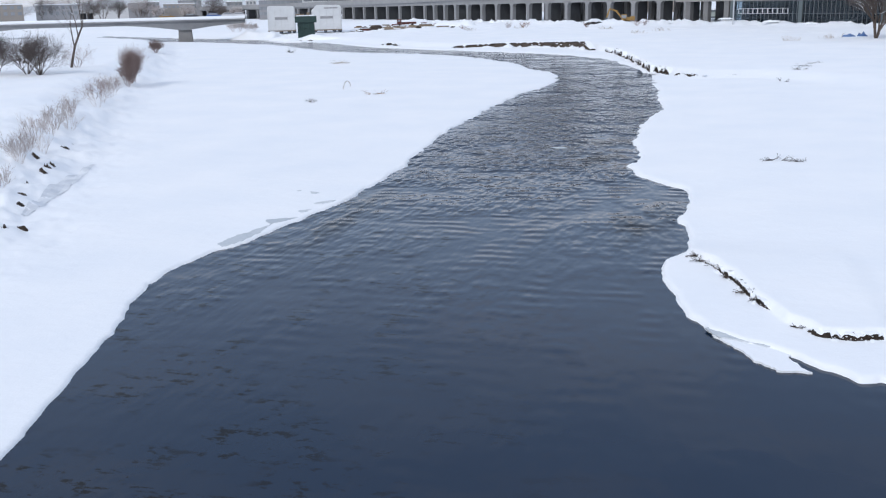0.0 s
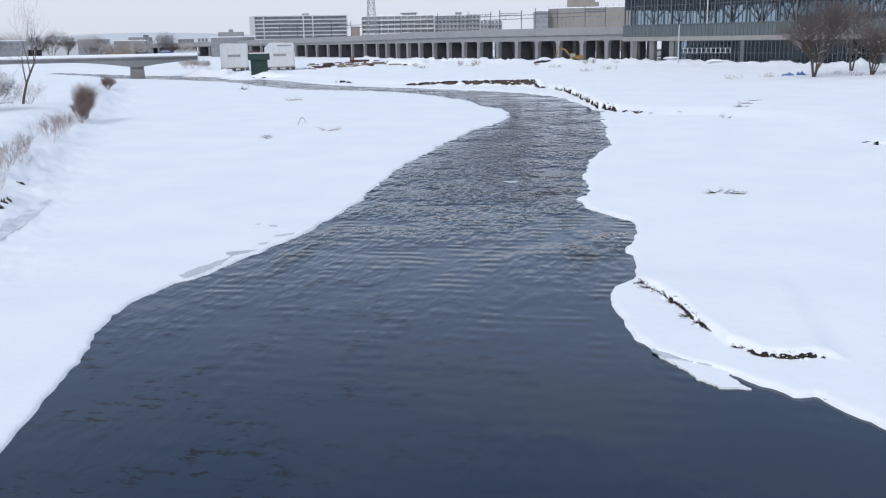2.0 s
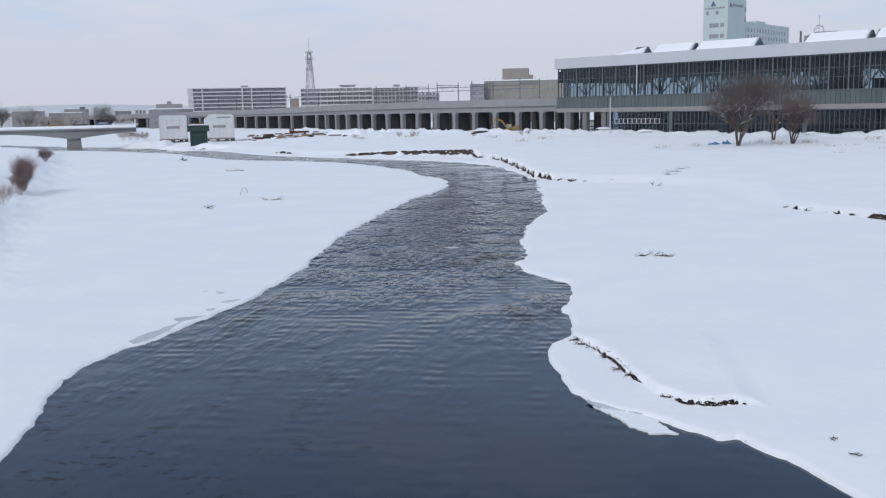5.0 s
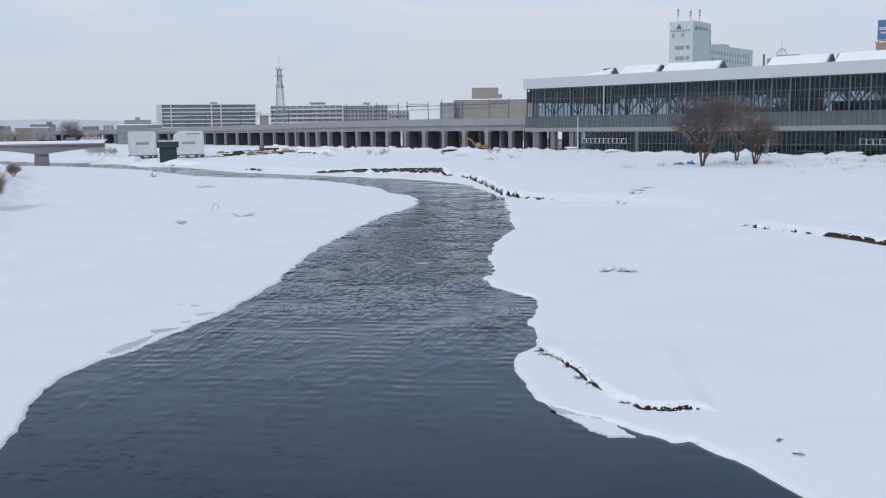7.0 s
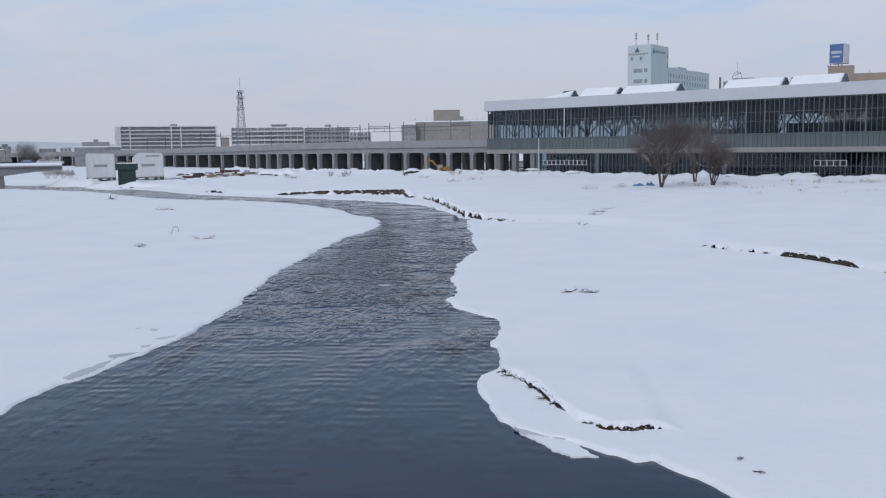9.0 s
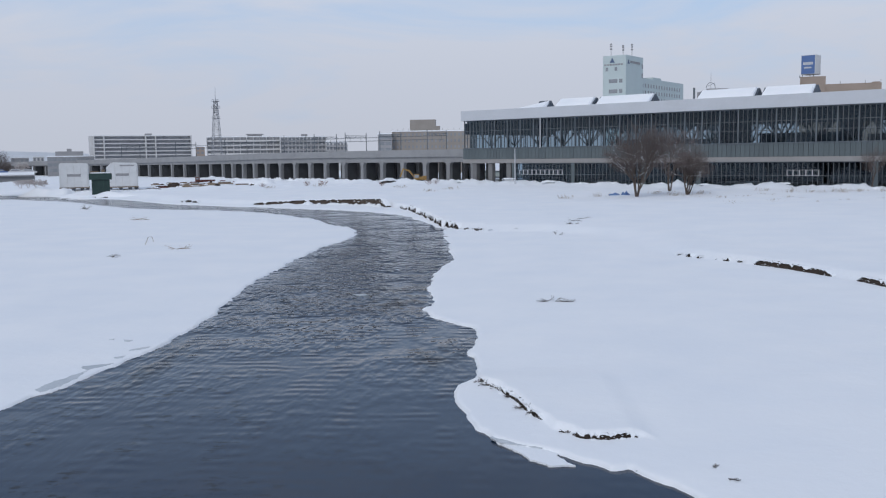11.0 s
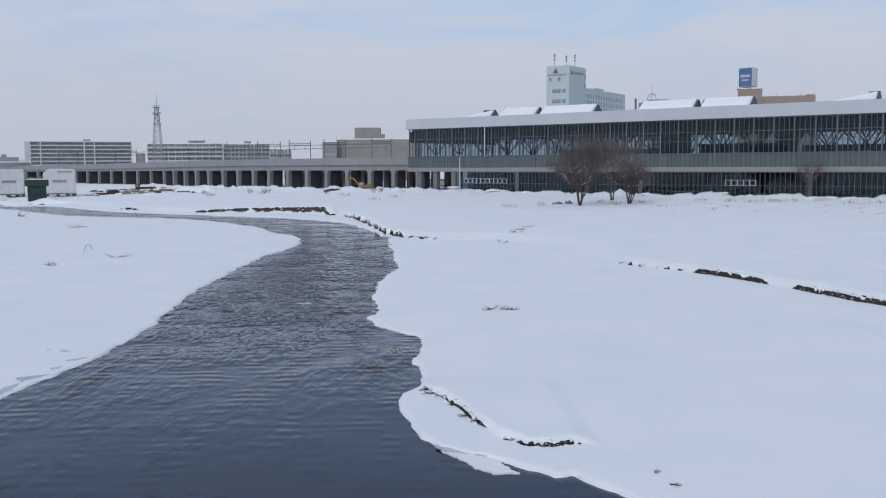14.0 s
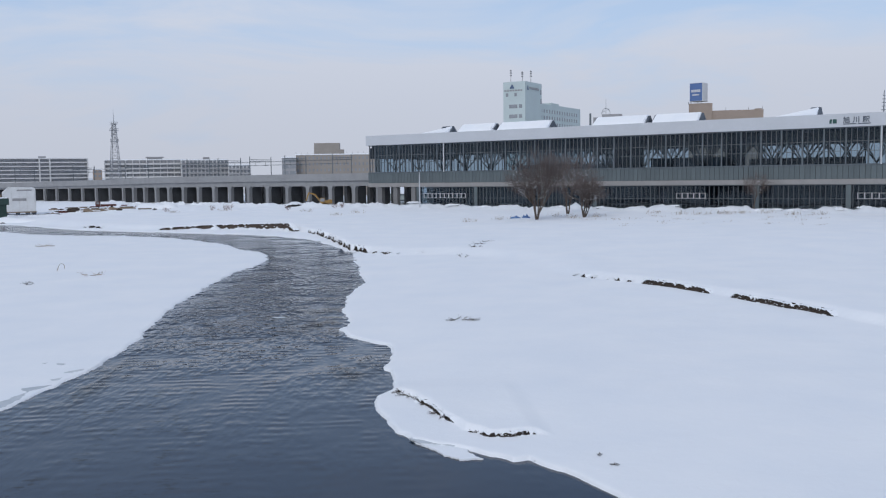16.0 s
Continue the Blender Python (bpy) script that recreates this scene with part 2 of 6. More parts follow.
def part(name, bm, material, parent=None, label="", at=None, smooth=False):
    """Links a bmesh, or a mesh, as one object under its thing."""
    me = mesh_from(bm, name) if isinstance(bm, bmesh.types.BMesh) else bm
    if material is not None and not me.materials:
        me.materials.append(material)
    if smooth:
        me.polygons.foreach_set("use_smooth", [True] * len(me.polygons))
    ob = new(name, me)
    if parent is not None:
        ob.parent = parent
    if at is not None:
        ob.matrix_basis = at
    if label:
        ob["label"] = label
    return ob


def thing(name, label, category, m=None, group="", kind=""):
    ob = new(name)
    ob.empty_display_size = 0.5
    if m is not None:
        ob.matrix_basis = m
    return tagged(ob, label, category, group, kind)


def box(bm, x0, x1, y0, y1, z0, z1, bevel=0.0, turn=None):
    vs = [bm.verts.new(p) for p in ((x0, y0, z0), (x1, y0, z0), (x1, y1, z0), (x0, y1, z0), (x0, y0, z1), (x1, y0, z1), (x1, y1, z1), (x0, y1, z1))]
    fs = [bm.faces.new([vs[i] for i in f]) for f in ((0, 3, 2, 1), (4, 5, 6, 7), (0, 1, 5, 4), (1, 2, 6, 5), (2, 3, 7, 6), (3, 0, 4, 7))]
    if bevel:
        bmesh.ops.bevel(bm, geom=list({e for f in fs for e in f.edges}), offset=bevel, segments=1, affect="EDGES")
    elif turn is not None:
        bmesh.ops.transform(bm, matrix=turn, verts=vs)
    return bm


def boxes(*rows, bevel=0.0):
    bm = bmesh.new()
    for r in rows:
        box(bm, *r, bevel=bevel)
    return bm


def rod(bm, a, b, r0, r1=None, sides=5):
    """A tapered rod from a to b."""
    a, b = Vector(a), Vector(b)
    r1 = r0 if r1 is None else r1
    d = b - a
    q = d.to_track_quat("Z", "Y").to_matrix()
    rings = []
    for c, r in ((a, r0), (b, r1)):
        rings.append([bm.verts.new(c + q @ Vector((r * math.cos(k * math.tau / sides), r * math.sin(k * math.tau / sides), 0))) for k in range(sides)])
    for k in range(sides):
        bm.faces.new((rings[0][k], rings[0][(k + 1) % sides], rings[1][(k + 1) % sides], rings[1][k]))
    bm.faces.new(rings[0][::-1])
    bm.faces.new(rings[1])
    return bm


def prism(bm, outline, y0, y1):
    """An outline in x and z, drawn out along y."""
    a = [bm.verts.new((x, y0, z)) for x, z in outline]
    b = [bm.verts.new((x, y1, z)) for x, z in outline]
    n = len(a)
    for k in range(n):
        bm.faces.new((a[k], b[k], b[(k + 1) % n], a[(k + 1) % n]))
    bm.faces.new(a)
    bm.faces.new(b[::-1])
    return bm


# ---- the ground: one snow-covered sheet with the river bed in it ----
def lattice(ix, iy, seed):
    h = (ix * 374761393 + iy * 668265263 + seed * 974634773) & 0xFFFFFFFF
    h = ((h ^ (h >> 13)) * 1274126177) & 0xFFFFFFFF
    return ((h ^ (h >> 16)) & 0xFFFF) / 65535.0


def value_noise(x, y, seed=0):
    ix, iy = np.floor(x).astype(np.int64), np.floor(y).astype(np.int64)
    fx, fy = x - ix, y - iy
    fx, fy = fx * fx * (3 - 2 * fx), fy * fy * (3 - 2 * fy)
    a = lattice(ix, iy, seed) * (1 - fx) + lattice(ix + 1, iy, seed) * fx
    b = lattice(ix, iy + 1, seed) * (1 - fx) + lattice(ix + 1, iy + 1, seed) * fx
    return (a * (1 - fy) + b * fy) * 2 - 1


def fbm(x, y, octaves=4, seed=0):
    total, amp = np.zeros_like(x), 1.0
    for k in range(octaves):
        total += amp * value_noise(x * 2 ** k + 13.7 * k, y * 2 ** k - 7.3 * k, seed + k)
        amp *= 0.5
    return total


def smooth(a, b, v):
    k = np.clip((v - a) / (b - a), 0, 1)
    return k * k * (3 - 2 * k)


# the two shores of the open water, upstream from the bridge where the camera stands
LEFT_SHORE = [(-11, -40), (-12.5, 5), (-14.4, 19.2), (-15.1, 22.0), (-15.8, 24.2), (-16.5, 26.6), (-17.1, 28.9), (-17.7, 30.4), (-18.2, 31.8), (-18.7, 33.8), (-18.8, 36.2), (-18.6, 38.4), (-18.0, 39.9), (-17.6, 42.1),
              (-17.2, 44.1), (-16.7, 47.6), (-16.45, 50.6), (-16.4, 54.6), (-16.4, 58.0), (-16.6, 61.2), (-16.95, 66.5), (-17.3, 76), (-17.1, 85), (-16.8, 97), (-16.2, 105), (-14.7, 109), (-14.3, 125), (-16.1, 132.5), (-20.5, 140.5), (-27, 156.5), (-31.5, 164.7),
              (-40, 175), (-50, 182.6), (-62, 187.5), (-70, 193), (-83, 208), (-97, 226), (-115, 240), (-134, 252), (-160, 262), (-200, 280)]
RIGHT_SHORE = [(19, -40), (13, 5), (8.9, 20), (7.1, 25.4), (6.6, 26.7), (5.7, 28.0), (5.1, 29.1), (4.5, 28.9), (4.0, 29.55), (3.3, 30.15), (2.7, 30.9), (2.0, 31.1), (1.4, 31.7), (0.8, 32.1), (0.25, 33.5), (-0.15, 35.2), (-0.44, 37.5), (-0.5, 38.9), (-0.2, 40.4), (0.35, 41.5),
               (0.3, 43.4), (0.15, 45.7), (-0.22, 47.1), (0.4, 48.5), (0.55, 51.2), (0.15, 53.6), (-0.95, 55.7), (-2.25, 57.4), (-2.7, 60.6), (-2.25, 64.1), (-3.2, 72.0), (-2.7, 81.3), (-1.4, 90.2), (-2.2, 98), (-2.4, 112), (-3.3, 129),
               (-6.7, 143.9), (-9.6, 155), (-14.4, 165.1), (-19.4, 172.5), (-27, 179), (-35.4, 185.5), (-53.5, 197.5), (-69, 211), (-87, 234), (-102, 248), (-127, 268), (-158, 284), (-200, 312)]
RIVER = LEFT_SHORE + RIGHT_SHORE[::-1]
# the scarp of the upper terrace, and the cut edge of the snow above the ice foot
SCARP = [(-200, 326), (-158, 297), (-128, 279), (-106, 262), (-90, 246), (-70, 219), (-56, 205), (-44, 198), (-32, 196.5), (-20, 191), (-15, 184), (-11.8, 175), (-8.0, 160), (-5.5, 146), (-3.4, 132.5), (-0.6, 125), (3, 120.8), (8, 121.6), (15, 112), (20.3, 88.3), (24.9, 80.2), (28.4, 72), (31.3, 60), (33.5, 51), (38, 36), (46, 10), (55, -40)]
CUT = [(0.1, 43.0), (0.42, 40.7), (0.86, 39.5), (1.24, 38.9), (1.62, 37.8), (1.95, 36.9), (2.18, 35.9), (2.36, 35.0), (2.9, 33.8), (3.05, 32.9), (3.65, 32.5), (3.95, 31.9), (4.8, 31.7), (5.5, 31.85), (6.1, 31.8), (6.9, 31.0), (8.1, 27.6), (12, 19)]
LEVEE = [(-18, -40), (-22, 10), (-25.5, 34), (-28.7, 42), (-32.4, 50), (-37, 60), (-46.9, 79), (-51, 86), (-58, 99), (-75, 136), (-99.5, 184), (-122, 222), (-150, 246), (-200, 262)]


def to_line(x, y, line):
    """Distance to a line of points, which side (+ to its left), and how far along."""
    best, side = np.full(x.shape, 1e9), np.zeros(x.shape)
    for (ax, ay), (bx, by) in zip(line, line[1:]):
        dx, dy = bx - ax, by - ay
        k = np.clip(((x - ax) * dx + (y - ay) * dy) / (dx * dx + dy * dy), 0, 1)
        d = np.hypot(x - ax - k * dx, y - ay - k * dy)
        near = d < best
        s = np.sign(dx * (y - ay) - dy * (x - ax))
        # at a shared corner the nearer direction decides
        best, side = np.where(near, d, best), np.where(near, s, side)
    return best, side


def inside(x, y, ring):
    odd = np.zeros(x.shape, bool)
    for (ax, ay), (bx, by) in zip(ring, ring[1:] + ring[:1]):
        cross = ((ay > y) != (by > y)) & (x < (bx - ax) * (y - ay) / ((by - ay) or 1e-9) + ax)
        odd ^= cross
    return odd


def right_of(x, y, line):
    """True on the right of a line that runs away from the bridge."""
    ring = line + [(600, line[-1][1]), (600, line[0][1])]
    return inside(x, y, ring)


def height(x, y):
    x, y = np.asarray(x, float), np.asarray(y, float)
    r = np.hypot(x, y)
    ring = RIVER
    d, _ = to_line(x, y, ring + ring[:1])
    wet = inside(x, y, ring)
    jag = np.clip(r / 90, 0.25, 1.6) * (0.34 * fbm(x * 0.6, y * 0.34, 4, 3) + 0.2 * fbm(x * 1.9, y * 1.1, 3, 9))
    sd = np.where(wet, -d, d) + jag * np.exp(-d / 4)
    inner = np.where(inside(x, y, LEFT_SHORE + [(-900, 280), (-900, -40)]), 0.55, 1.0)
    z = np.where(sd < 0, np.maximum(sd * 1.2, -0.9), inner * (0.15 * (1 - np.exp(-sd / 0.05)) + 0.40 * (1 - np.exp(-sd / 14))))
    land = smooth(0.0, 1.2, sd)
    # upper terrace on the far side of the scarp
    ds, ss = to_line(x, y, SCARP)
    upper = np.where(ss > 0, ds, -ds)
    bare = smooth(100, 84, y) * smooth(40, 56, y) + smooth(112, 124, y) * smooth(222, 190, y)
    wide = 0.5 + 5.0 * (1 - np.clip(bare, 0, 1))
    z += land * ((0.75 - 0.22 * smooth(125, 95, y)) * smooth(-0.2, 1, upper / wide))
    z += land * 0.45 * smooth(10, 90, upper)
    # levee on the left
    dl, sl = to_line(x, y, LEVEE)
    left = np.where(sl > 0, dl, -dl)
    z += land * (1.9 * smooth(0, 9, left) + np.exp(-((left - 4) / 4) ** 2) * (0.25 * fbm(x * 0.3, y * 0.3, 3, 21) + 0.22 * fbm(x * 1.1, y * 1.1, 3, 23)))
    # ice foot below the cut snow edge
    dc, sc = to_line(x, y, CUT)
    foot = inside(x, y, CUT + [(-6, 15), (-6, 43.5)])
    high = np.where(foot, -dc, dc) + 0.08 * fbm(x * 1.7, y * 1.7, 3, 5)
    ledge = smooth(-0.05, 0.14, high) * np.exp(-np.maximum(high, 0) / 7) * smooth(43, 39.5, y)
    z = np.where(sd > 0, np.where(foot & (sd < 6), np.minimum(z, 0.16 + 0.03 * sd + 0.6 * smooth(5.4, 7.0, x) * smooth(0.2, 2.2, sd)), z) + 0.26 * ledge * (x > -1) * (y < 43.7) * smooth(29, 32, y) * smooth(6.7, 5.6, x), z)
    # trampled building site
    site = np.exp(-(((x + 78) / 42) ** 2 + ((y - 284) / 26) ** 2)) * land
    z += site * 0.55 * np.maximum(fbm(x * 0.16, y * 0.16, 4, 71), -0.2)
    # soft drifts
    z += land * (0.07 * fbm(x * 0.09, y * 0.09, 3, 31) + 0.022 * fbm(x * 0.5, y * 0.5, 3, 41)) * np.clip(upper / 20 + 1.5, 0.5, 1.4)
    # ploughed bank in front of the railway
    s = (x + 1) * 0.769 - (y - 288) * 0.639
    away = -((x + 1) * 0.639 + (y - 288) * 0.769)
    bank = np.exp(-((away - 7) / 4.0) ** 2) * smooth(-190, -130, s) * (y > 100)
    z += bank * (0.9 + 0.6 * fbm(x * 0.21, y * 0.21, 4, 51) + 0.65 * fbm(x * 0.7, y * 0.7, 3, 53))
    rough = np.exp(-((away - 26) / 16) ** 2) * smooth(-200, -140, s) * (0.35 + 0.65 * smooth(10, -30, s)) * (y > 100)
    z += rough * (0.5 * np.maximum(fbm(x * 0.14, y * 0.14, 4, 61), -0.3) + 0.30 * fbm(x * 0.6, y * 0.6, 3, 63))
    return z


def build_ground():
    az = np.concatenate([np.arange(-180, -40, 2.5), np.arange(-40, 42, 0.16), np.arange(42, 180, 2.5)])
    rr, r = [], 2.0
    while r < 4300:
        rr.append(r)
        r += min(max(r * r * 2.2 / 16500, 0.1), r * 0.03, 2.0 if 170 < r < 325 else 99) if r > 14 else 0.6
    rr = np.array(rr)
    a, q = np.meshgrid(np.radians(az), rr, indexing="ij")
    x, y = q * np.sin(a), q * np.cos(a)
    z = height(x, y)
    n, m = x.shape
    co = np.stack([x, y, z], -1).reshape(-1, 3)
    i = (np.arange(n)[:, None] * m + np.arange(m - 1)[None]).reshape(-1)
    j = ((np.arange(n)[:, None] + 1) % n * m + np.arange(m - 1)[None]).reshape(-1)
    quads = np.stack([i, i + 1, j + 1, j], -1)[:, ::-1]
    hub = len(co)
    co = np.vstack([co, [[0, 0, height(np.array([0.0]), np.array([0.0]))[0]]]])
    first, nxt = np.arange(n) * m, (np.arange(n) + 1) % n * m
    fan = np.stack([np.full(n, hub), first, nxt], -1)[:, ::-1]
    loops = np.concatenate([quads.reshape(-1), fan.reshape(-1)]).astype(np.int32)
    starts = np.concatenate([np.arange(len(quads)) * 4, len(quads) * 4 + np.arange(n) * 3]).astype(np.int32)
    me = bpy.data.meshes.new("ground")
    me.vertices.add(len(co))
    me.vertices.foreach_set("co", co.astype(np.float32).ravel())
    me.loops.add(len(loops))
    me.loops.foreach_set("vertex_index", loops)
    me.polygons.add(len(starts))
    me.polygons.foreach_set("loop_start", starts)
    me.update(calc_edges=True)
    me.validate()
    me.polygons.foreach_set("use_smooth", [True] * len(me.polygons))
    me.materials.append(SNOW)
    ob = new("ground", me)
    return tagged(ob, "deep untouched snow over river banks and flat terrace", "snow ground", kind="structure")


def level(x, y):
    return float(height(np.array([float(x)]), np.array([float(y)]))[0])


build_ground()
bm = bmesh.new()
bmesh.ops.create_grid(bm, x_segments=8, y_segments=8, size=420)
water = part("water", bm, WATER)
tagged(water, "dark blue-grey flowing river water, rippled over shallows", "river water", kind="structure")


# ---- the railway station on the far bank ----
# darker copy of the grey concrete, shade under the viaduct put into its colour
CONCRETE_SHADE = surface("shaded_rear_concrete", (0.22, 0.22, 0.225), (0.14, 0.14, 0.145), 0.85, scale=0.35, fine=3.0)
# dark copy of the pier concrete that carries the deck's shade
PIER_SHADE = surface("shaded_pier_concrete", (0.085, 0.09, 0.1), (0.055, 0.06, 0.068), 0.7, 0.2, scale=0.5, fine=4.0)
MARK = surface("dark_green_enamel", (0.03, 0.09, 0.08), None, 0.5)
STATION = Matrix.Translation((-1, 288, 0)) @ Matrix.Rotation(radians(-39.7), 4, "Z")
LENGTH, DEPTH = 215.0, 46.0
BAY, STEP = 4.72, 1.18


def build_station():
    st = thing("station_building", "long glazed railway station with white fascia and snowy roof", "railway station", STATION)
    part("roof", boxes((0.0, LENGTH, -0.3, DEPTH + 1, 20.8, 21.2), (0.2, LENGTH, 0.4, DEPTH, 21.2, 22.9)), CONCRETE, st)
    part("fascia", boxes((-0.3, LENGTH, -0.75, -0.3, 20.75, 23.75), (-0.3, 0.0, -0.3, DEPTH + 1, 20.75, 23.75), bevel=0.05), FASCIA, st, "pale grey-white metal fascia")
    bm = bmesh.new()
    bmesh.ops.create_grid(bm, x_segments=120, y_segments=14, size=1)
    for v in bm.verts:
        v.co = Vector((LENGTH / 2 * (v.co.x + 1), 0.1 + DEPTH / 2 * (v.co.y + 1), 0))
        e = min(v.co.y, 2.5) / 2.5
        v.co.z = 23.62 + 0.35 * e + 0.12 * noise.noise(v.co * 0.15)
    part("roof_snow", bm, SNOW, st, "smooth snow cover on the roof", smooth=True)
    part("concrete_band", boxes((0, LENGTH, -0.25, 0.5, 7.9, 9.1), bevel=0.04), CONCRETE_PALE, st, "plain grey concrete band")
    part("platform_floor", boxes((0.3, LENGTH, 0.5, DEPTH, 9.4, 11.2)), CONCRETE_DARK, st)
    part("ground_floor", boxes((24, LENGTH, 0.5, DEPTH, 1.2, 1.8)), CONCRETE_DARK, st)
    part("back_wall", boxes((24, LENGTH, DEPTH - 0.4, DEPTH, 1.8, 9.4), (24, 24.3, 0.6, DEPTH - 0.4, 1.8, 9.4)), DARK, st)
    # slate panels between the storeys
    pane = mesh_from(boxes((0.03, STEP - 0.03, -0.12, 0.2, 9.12, 12.25), bevel=0.02), "panel")
    for k in range(int(LENGTH / STEP)):
        part("panel", pane, PANEL, st, at=Matrix.Translation((k * STEP, 0, 0)))
    part("sill", boxes((0, LENGTH, -0.3, 0.22, 12.25, 12.42)), STEEL, st, "pale steel sill")
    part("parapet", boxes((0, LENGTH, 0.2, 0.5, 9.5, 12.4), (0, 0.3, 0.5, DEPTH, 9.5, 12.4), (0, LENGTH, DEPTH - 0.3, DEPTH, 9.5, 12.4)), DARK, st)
    # upper glazing: thin mullions, heavy posts each bay, rails and panes
    thin = mesh_from(boxes((-0.045, 0.045, -0.1, 0.16, 12.4, 20.75)), "mullion")
    heavy = mesh_from(boxes((-0.15, 0.15, -0.22, 0.3, 12.4, 20.75)), "post")
    glass = mesh_from(boxes((0.08, BAY - 0.08, 0.02, 0.05, 12.45, 20.7)), "pane")
    for k in range(int(LENGTH / STEP)):
        x = 0.54 + k * STEP
        if k % 4 == 2:
            part("post", heavy, STEEL, st, at=Matrix.Translation((x, 0, 0)))
            part("pane", glass, GLASS, st, at=Matrix.Translation((x, 0, 0)))
            if k % 8 == 2:
                part("back_post", heavy, STEEL, st, at=Matrix.Translation((x, DEPTH - 0.3, 0)))
        else:
            part("mullion", thin, STEEL, st, at=Matrix.Translation((x, 0, 0)))
    for z in (12.45, 15.4, 17.6, 20.6):
        part("rail", boxes((0.2, LENGTH, -0.04, 0.1, z - 0.06, z + 0.06)), STEEL, st)
    for y in np.arange(0.6, DEPTH, 4.5):
        part("end_post", boxes((0.0, 0.3, y - 0.1, y + 0.1, 12.4, 20.8)), STEEL, st)
    # roof held by four-armed tree columns
    bm = bmesh.new()
    rod(bm, (0, 0, 11.2), (0, 0, 13.2), 0.34, 0.28, 8)
    for sx in (-1, 1):
        for sy in (-1, 1):
            rod(bm, (0, 0, 13.0), (sx * 4.4, sy * 4.4, 19.9), 0.21, 0.14, 6)
            rod(bm, (sx * 1.9, sy * 1.9, 16.0), (sx * 1.2, sy * 4.6, 19.9), 0.12, 0.08, 5)
            rod(bm, (sx * 1.9, sy * 1.9, 16.0), (sx * 4.6, sy * 1.2, 19.9), 0.12, 0.08, 5)
    tree = mesh_from(bm, "tree_column")
    for i in range(int(LENGTH / 9)):
        for y in (7.5, 34):
            part("tree_column", tree, STEEL, st, at=Matrix.Translation((5.0 + i * 9.0, y, 0)))
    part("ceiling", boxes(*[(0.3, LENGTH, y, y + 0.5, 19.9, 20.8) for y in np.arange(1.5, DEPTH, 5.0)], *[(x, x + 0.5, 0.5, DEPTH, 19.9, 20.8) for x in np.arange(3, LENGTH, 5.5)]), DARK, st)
    # upper bands of back and end wall, added to stand for the dim ceiling
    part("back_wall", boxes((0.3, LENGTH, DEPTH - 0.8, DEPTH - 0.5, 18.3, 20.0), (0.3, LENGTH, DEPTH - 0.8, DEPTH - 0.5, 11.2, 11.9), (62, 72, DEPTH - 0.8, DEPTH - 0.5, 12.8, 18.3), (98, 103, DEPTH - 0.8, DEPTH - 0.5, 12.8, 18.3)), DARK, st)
    part("end_wall", boxes((0.32, 0.6, 0.6, DEPTH - 0.4, 16.7, 20.0)), DARK, st, "dark wall band added for the dim ceiling")
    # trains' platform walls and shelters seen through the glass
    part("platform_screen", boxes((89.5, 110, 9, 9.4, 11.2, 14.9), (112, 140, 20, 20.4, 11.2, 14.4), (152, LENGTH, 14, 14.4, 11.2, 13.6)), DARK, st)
    part("waiting_room", boxes((44, 74, 16, 19, 11.2, 14.0)), FASCIA, st)
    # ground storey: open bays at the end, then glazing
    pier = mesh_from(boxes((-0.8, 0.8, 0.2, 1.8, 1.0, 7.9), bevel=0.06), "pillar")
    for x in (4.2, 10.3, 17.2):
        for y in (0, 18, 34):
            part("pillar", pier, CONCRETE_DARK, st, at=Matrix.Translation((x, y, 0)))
    low = mesh_from(boxes((-0.06, 0.06, 0.25, 0.45, 1.8, 7.9)), "mullion")
    wide = mesh_from(boxes((-0.55, 0.55, 0.05, 0.5, 1.8, 7.9)), "pilaster")
    lowpane = mesh_from(boxes((0.08, BAY - 0.08, 0.33, 0.36, 1.9, 7.85)), "pane")
    for k in range(int((LENGTH - 19) / STEP)):
        x = 18.7 + k * STEP
        if k % 4 == 0:
            part("pane", lowpane, GLASS, st, at=Matrix.Translation((x, 0, 0)))
        part("mullion", low, STEEL, st, at=Matrix.Translation((x, 0, 0)))
    for x in (19.2, 39.9, 62.0, 77.6, 120.0, 140.5, 165.0, 190.0):
        part("pilaster", wide, PANEL, st, at=Matrix.Translation((x, -0.1, 0)))
    for z in (1.9, 4.6, 7.8):
        part("rail", boxes((18.7, LENGTH, 0.24, 0.42, z - 0.07, z + 0.07)), STEEL, st)
    # rows of small white framed windows
    frame_bm = bmesh.new()
    for a, b, c, d in ((0, 1.5, 1.26, 1.36), (0, 1.5, 0, 0.1), (0, 0.1, 0.1, 1.26), (1.4, 1.5, 0.1, 1.26)):
        box(frame_bm, a, b, 0.0, 0.24, c, d)
    small = mesh_from(frame_bm, "window_frame")
    for x0, n in ((21.3, 10), (100.0, 5), (142.4, 8)):
        for k in range(n):
            part("window_frame", small, FASCIA, st, "pale metal window frame", at=Matrix.Translation((x0 + 1.5 * k, 0, 4.6)))
    # white downpipes and the roof mast
    for x in (29.0, 147.2):
        part("downpipe", rod(bmesh.new(), (x, -0.35, 12.3), (x, -0.35, 20.8), 0.2), FASCIA, st, "white round downpipe")
    bm = bmesh.new()
    rod(bm, (0, 0, 23.2), (0, 0, 29.0), 0.16, 0.06)
    for k in range(5):
        rod(bm, (-0.6 + 0.08 * k, 0, 24.6 + k * 0.8), (0.6 - 0.08 * k, 0, 24.6 + k * 0.8), 0.06)
    part("mast", bm, DARK, st, "thin dark aerial mast", at=Matrix.Translation((146.4, 6, 0)))
    # station name, a mark and a clock on the fascia
    bm = bmesh.new()
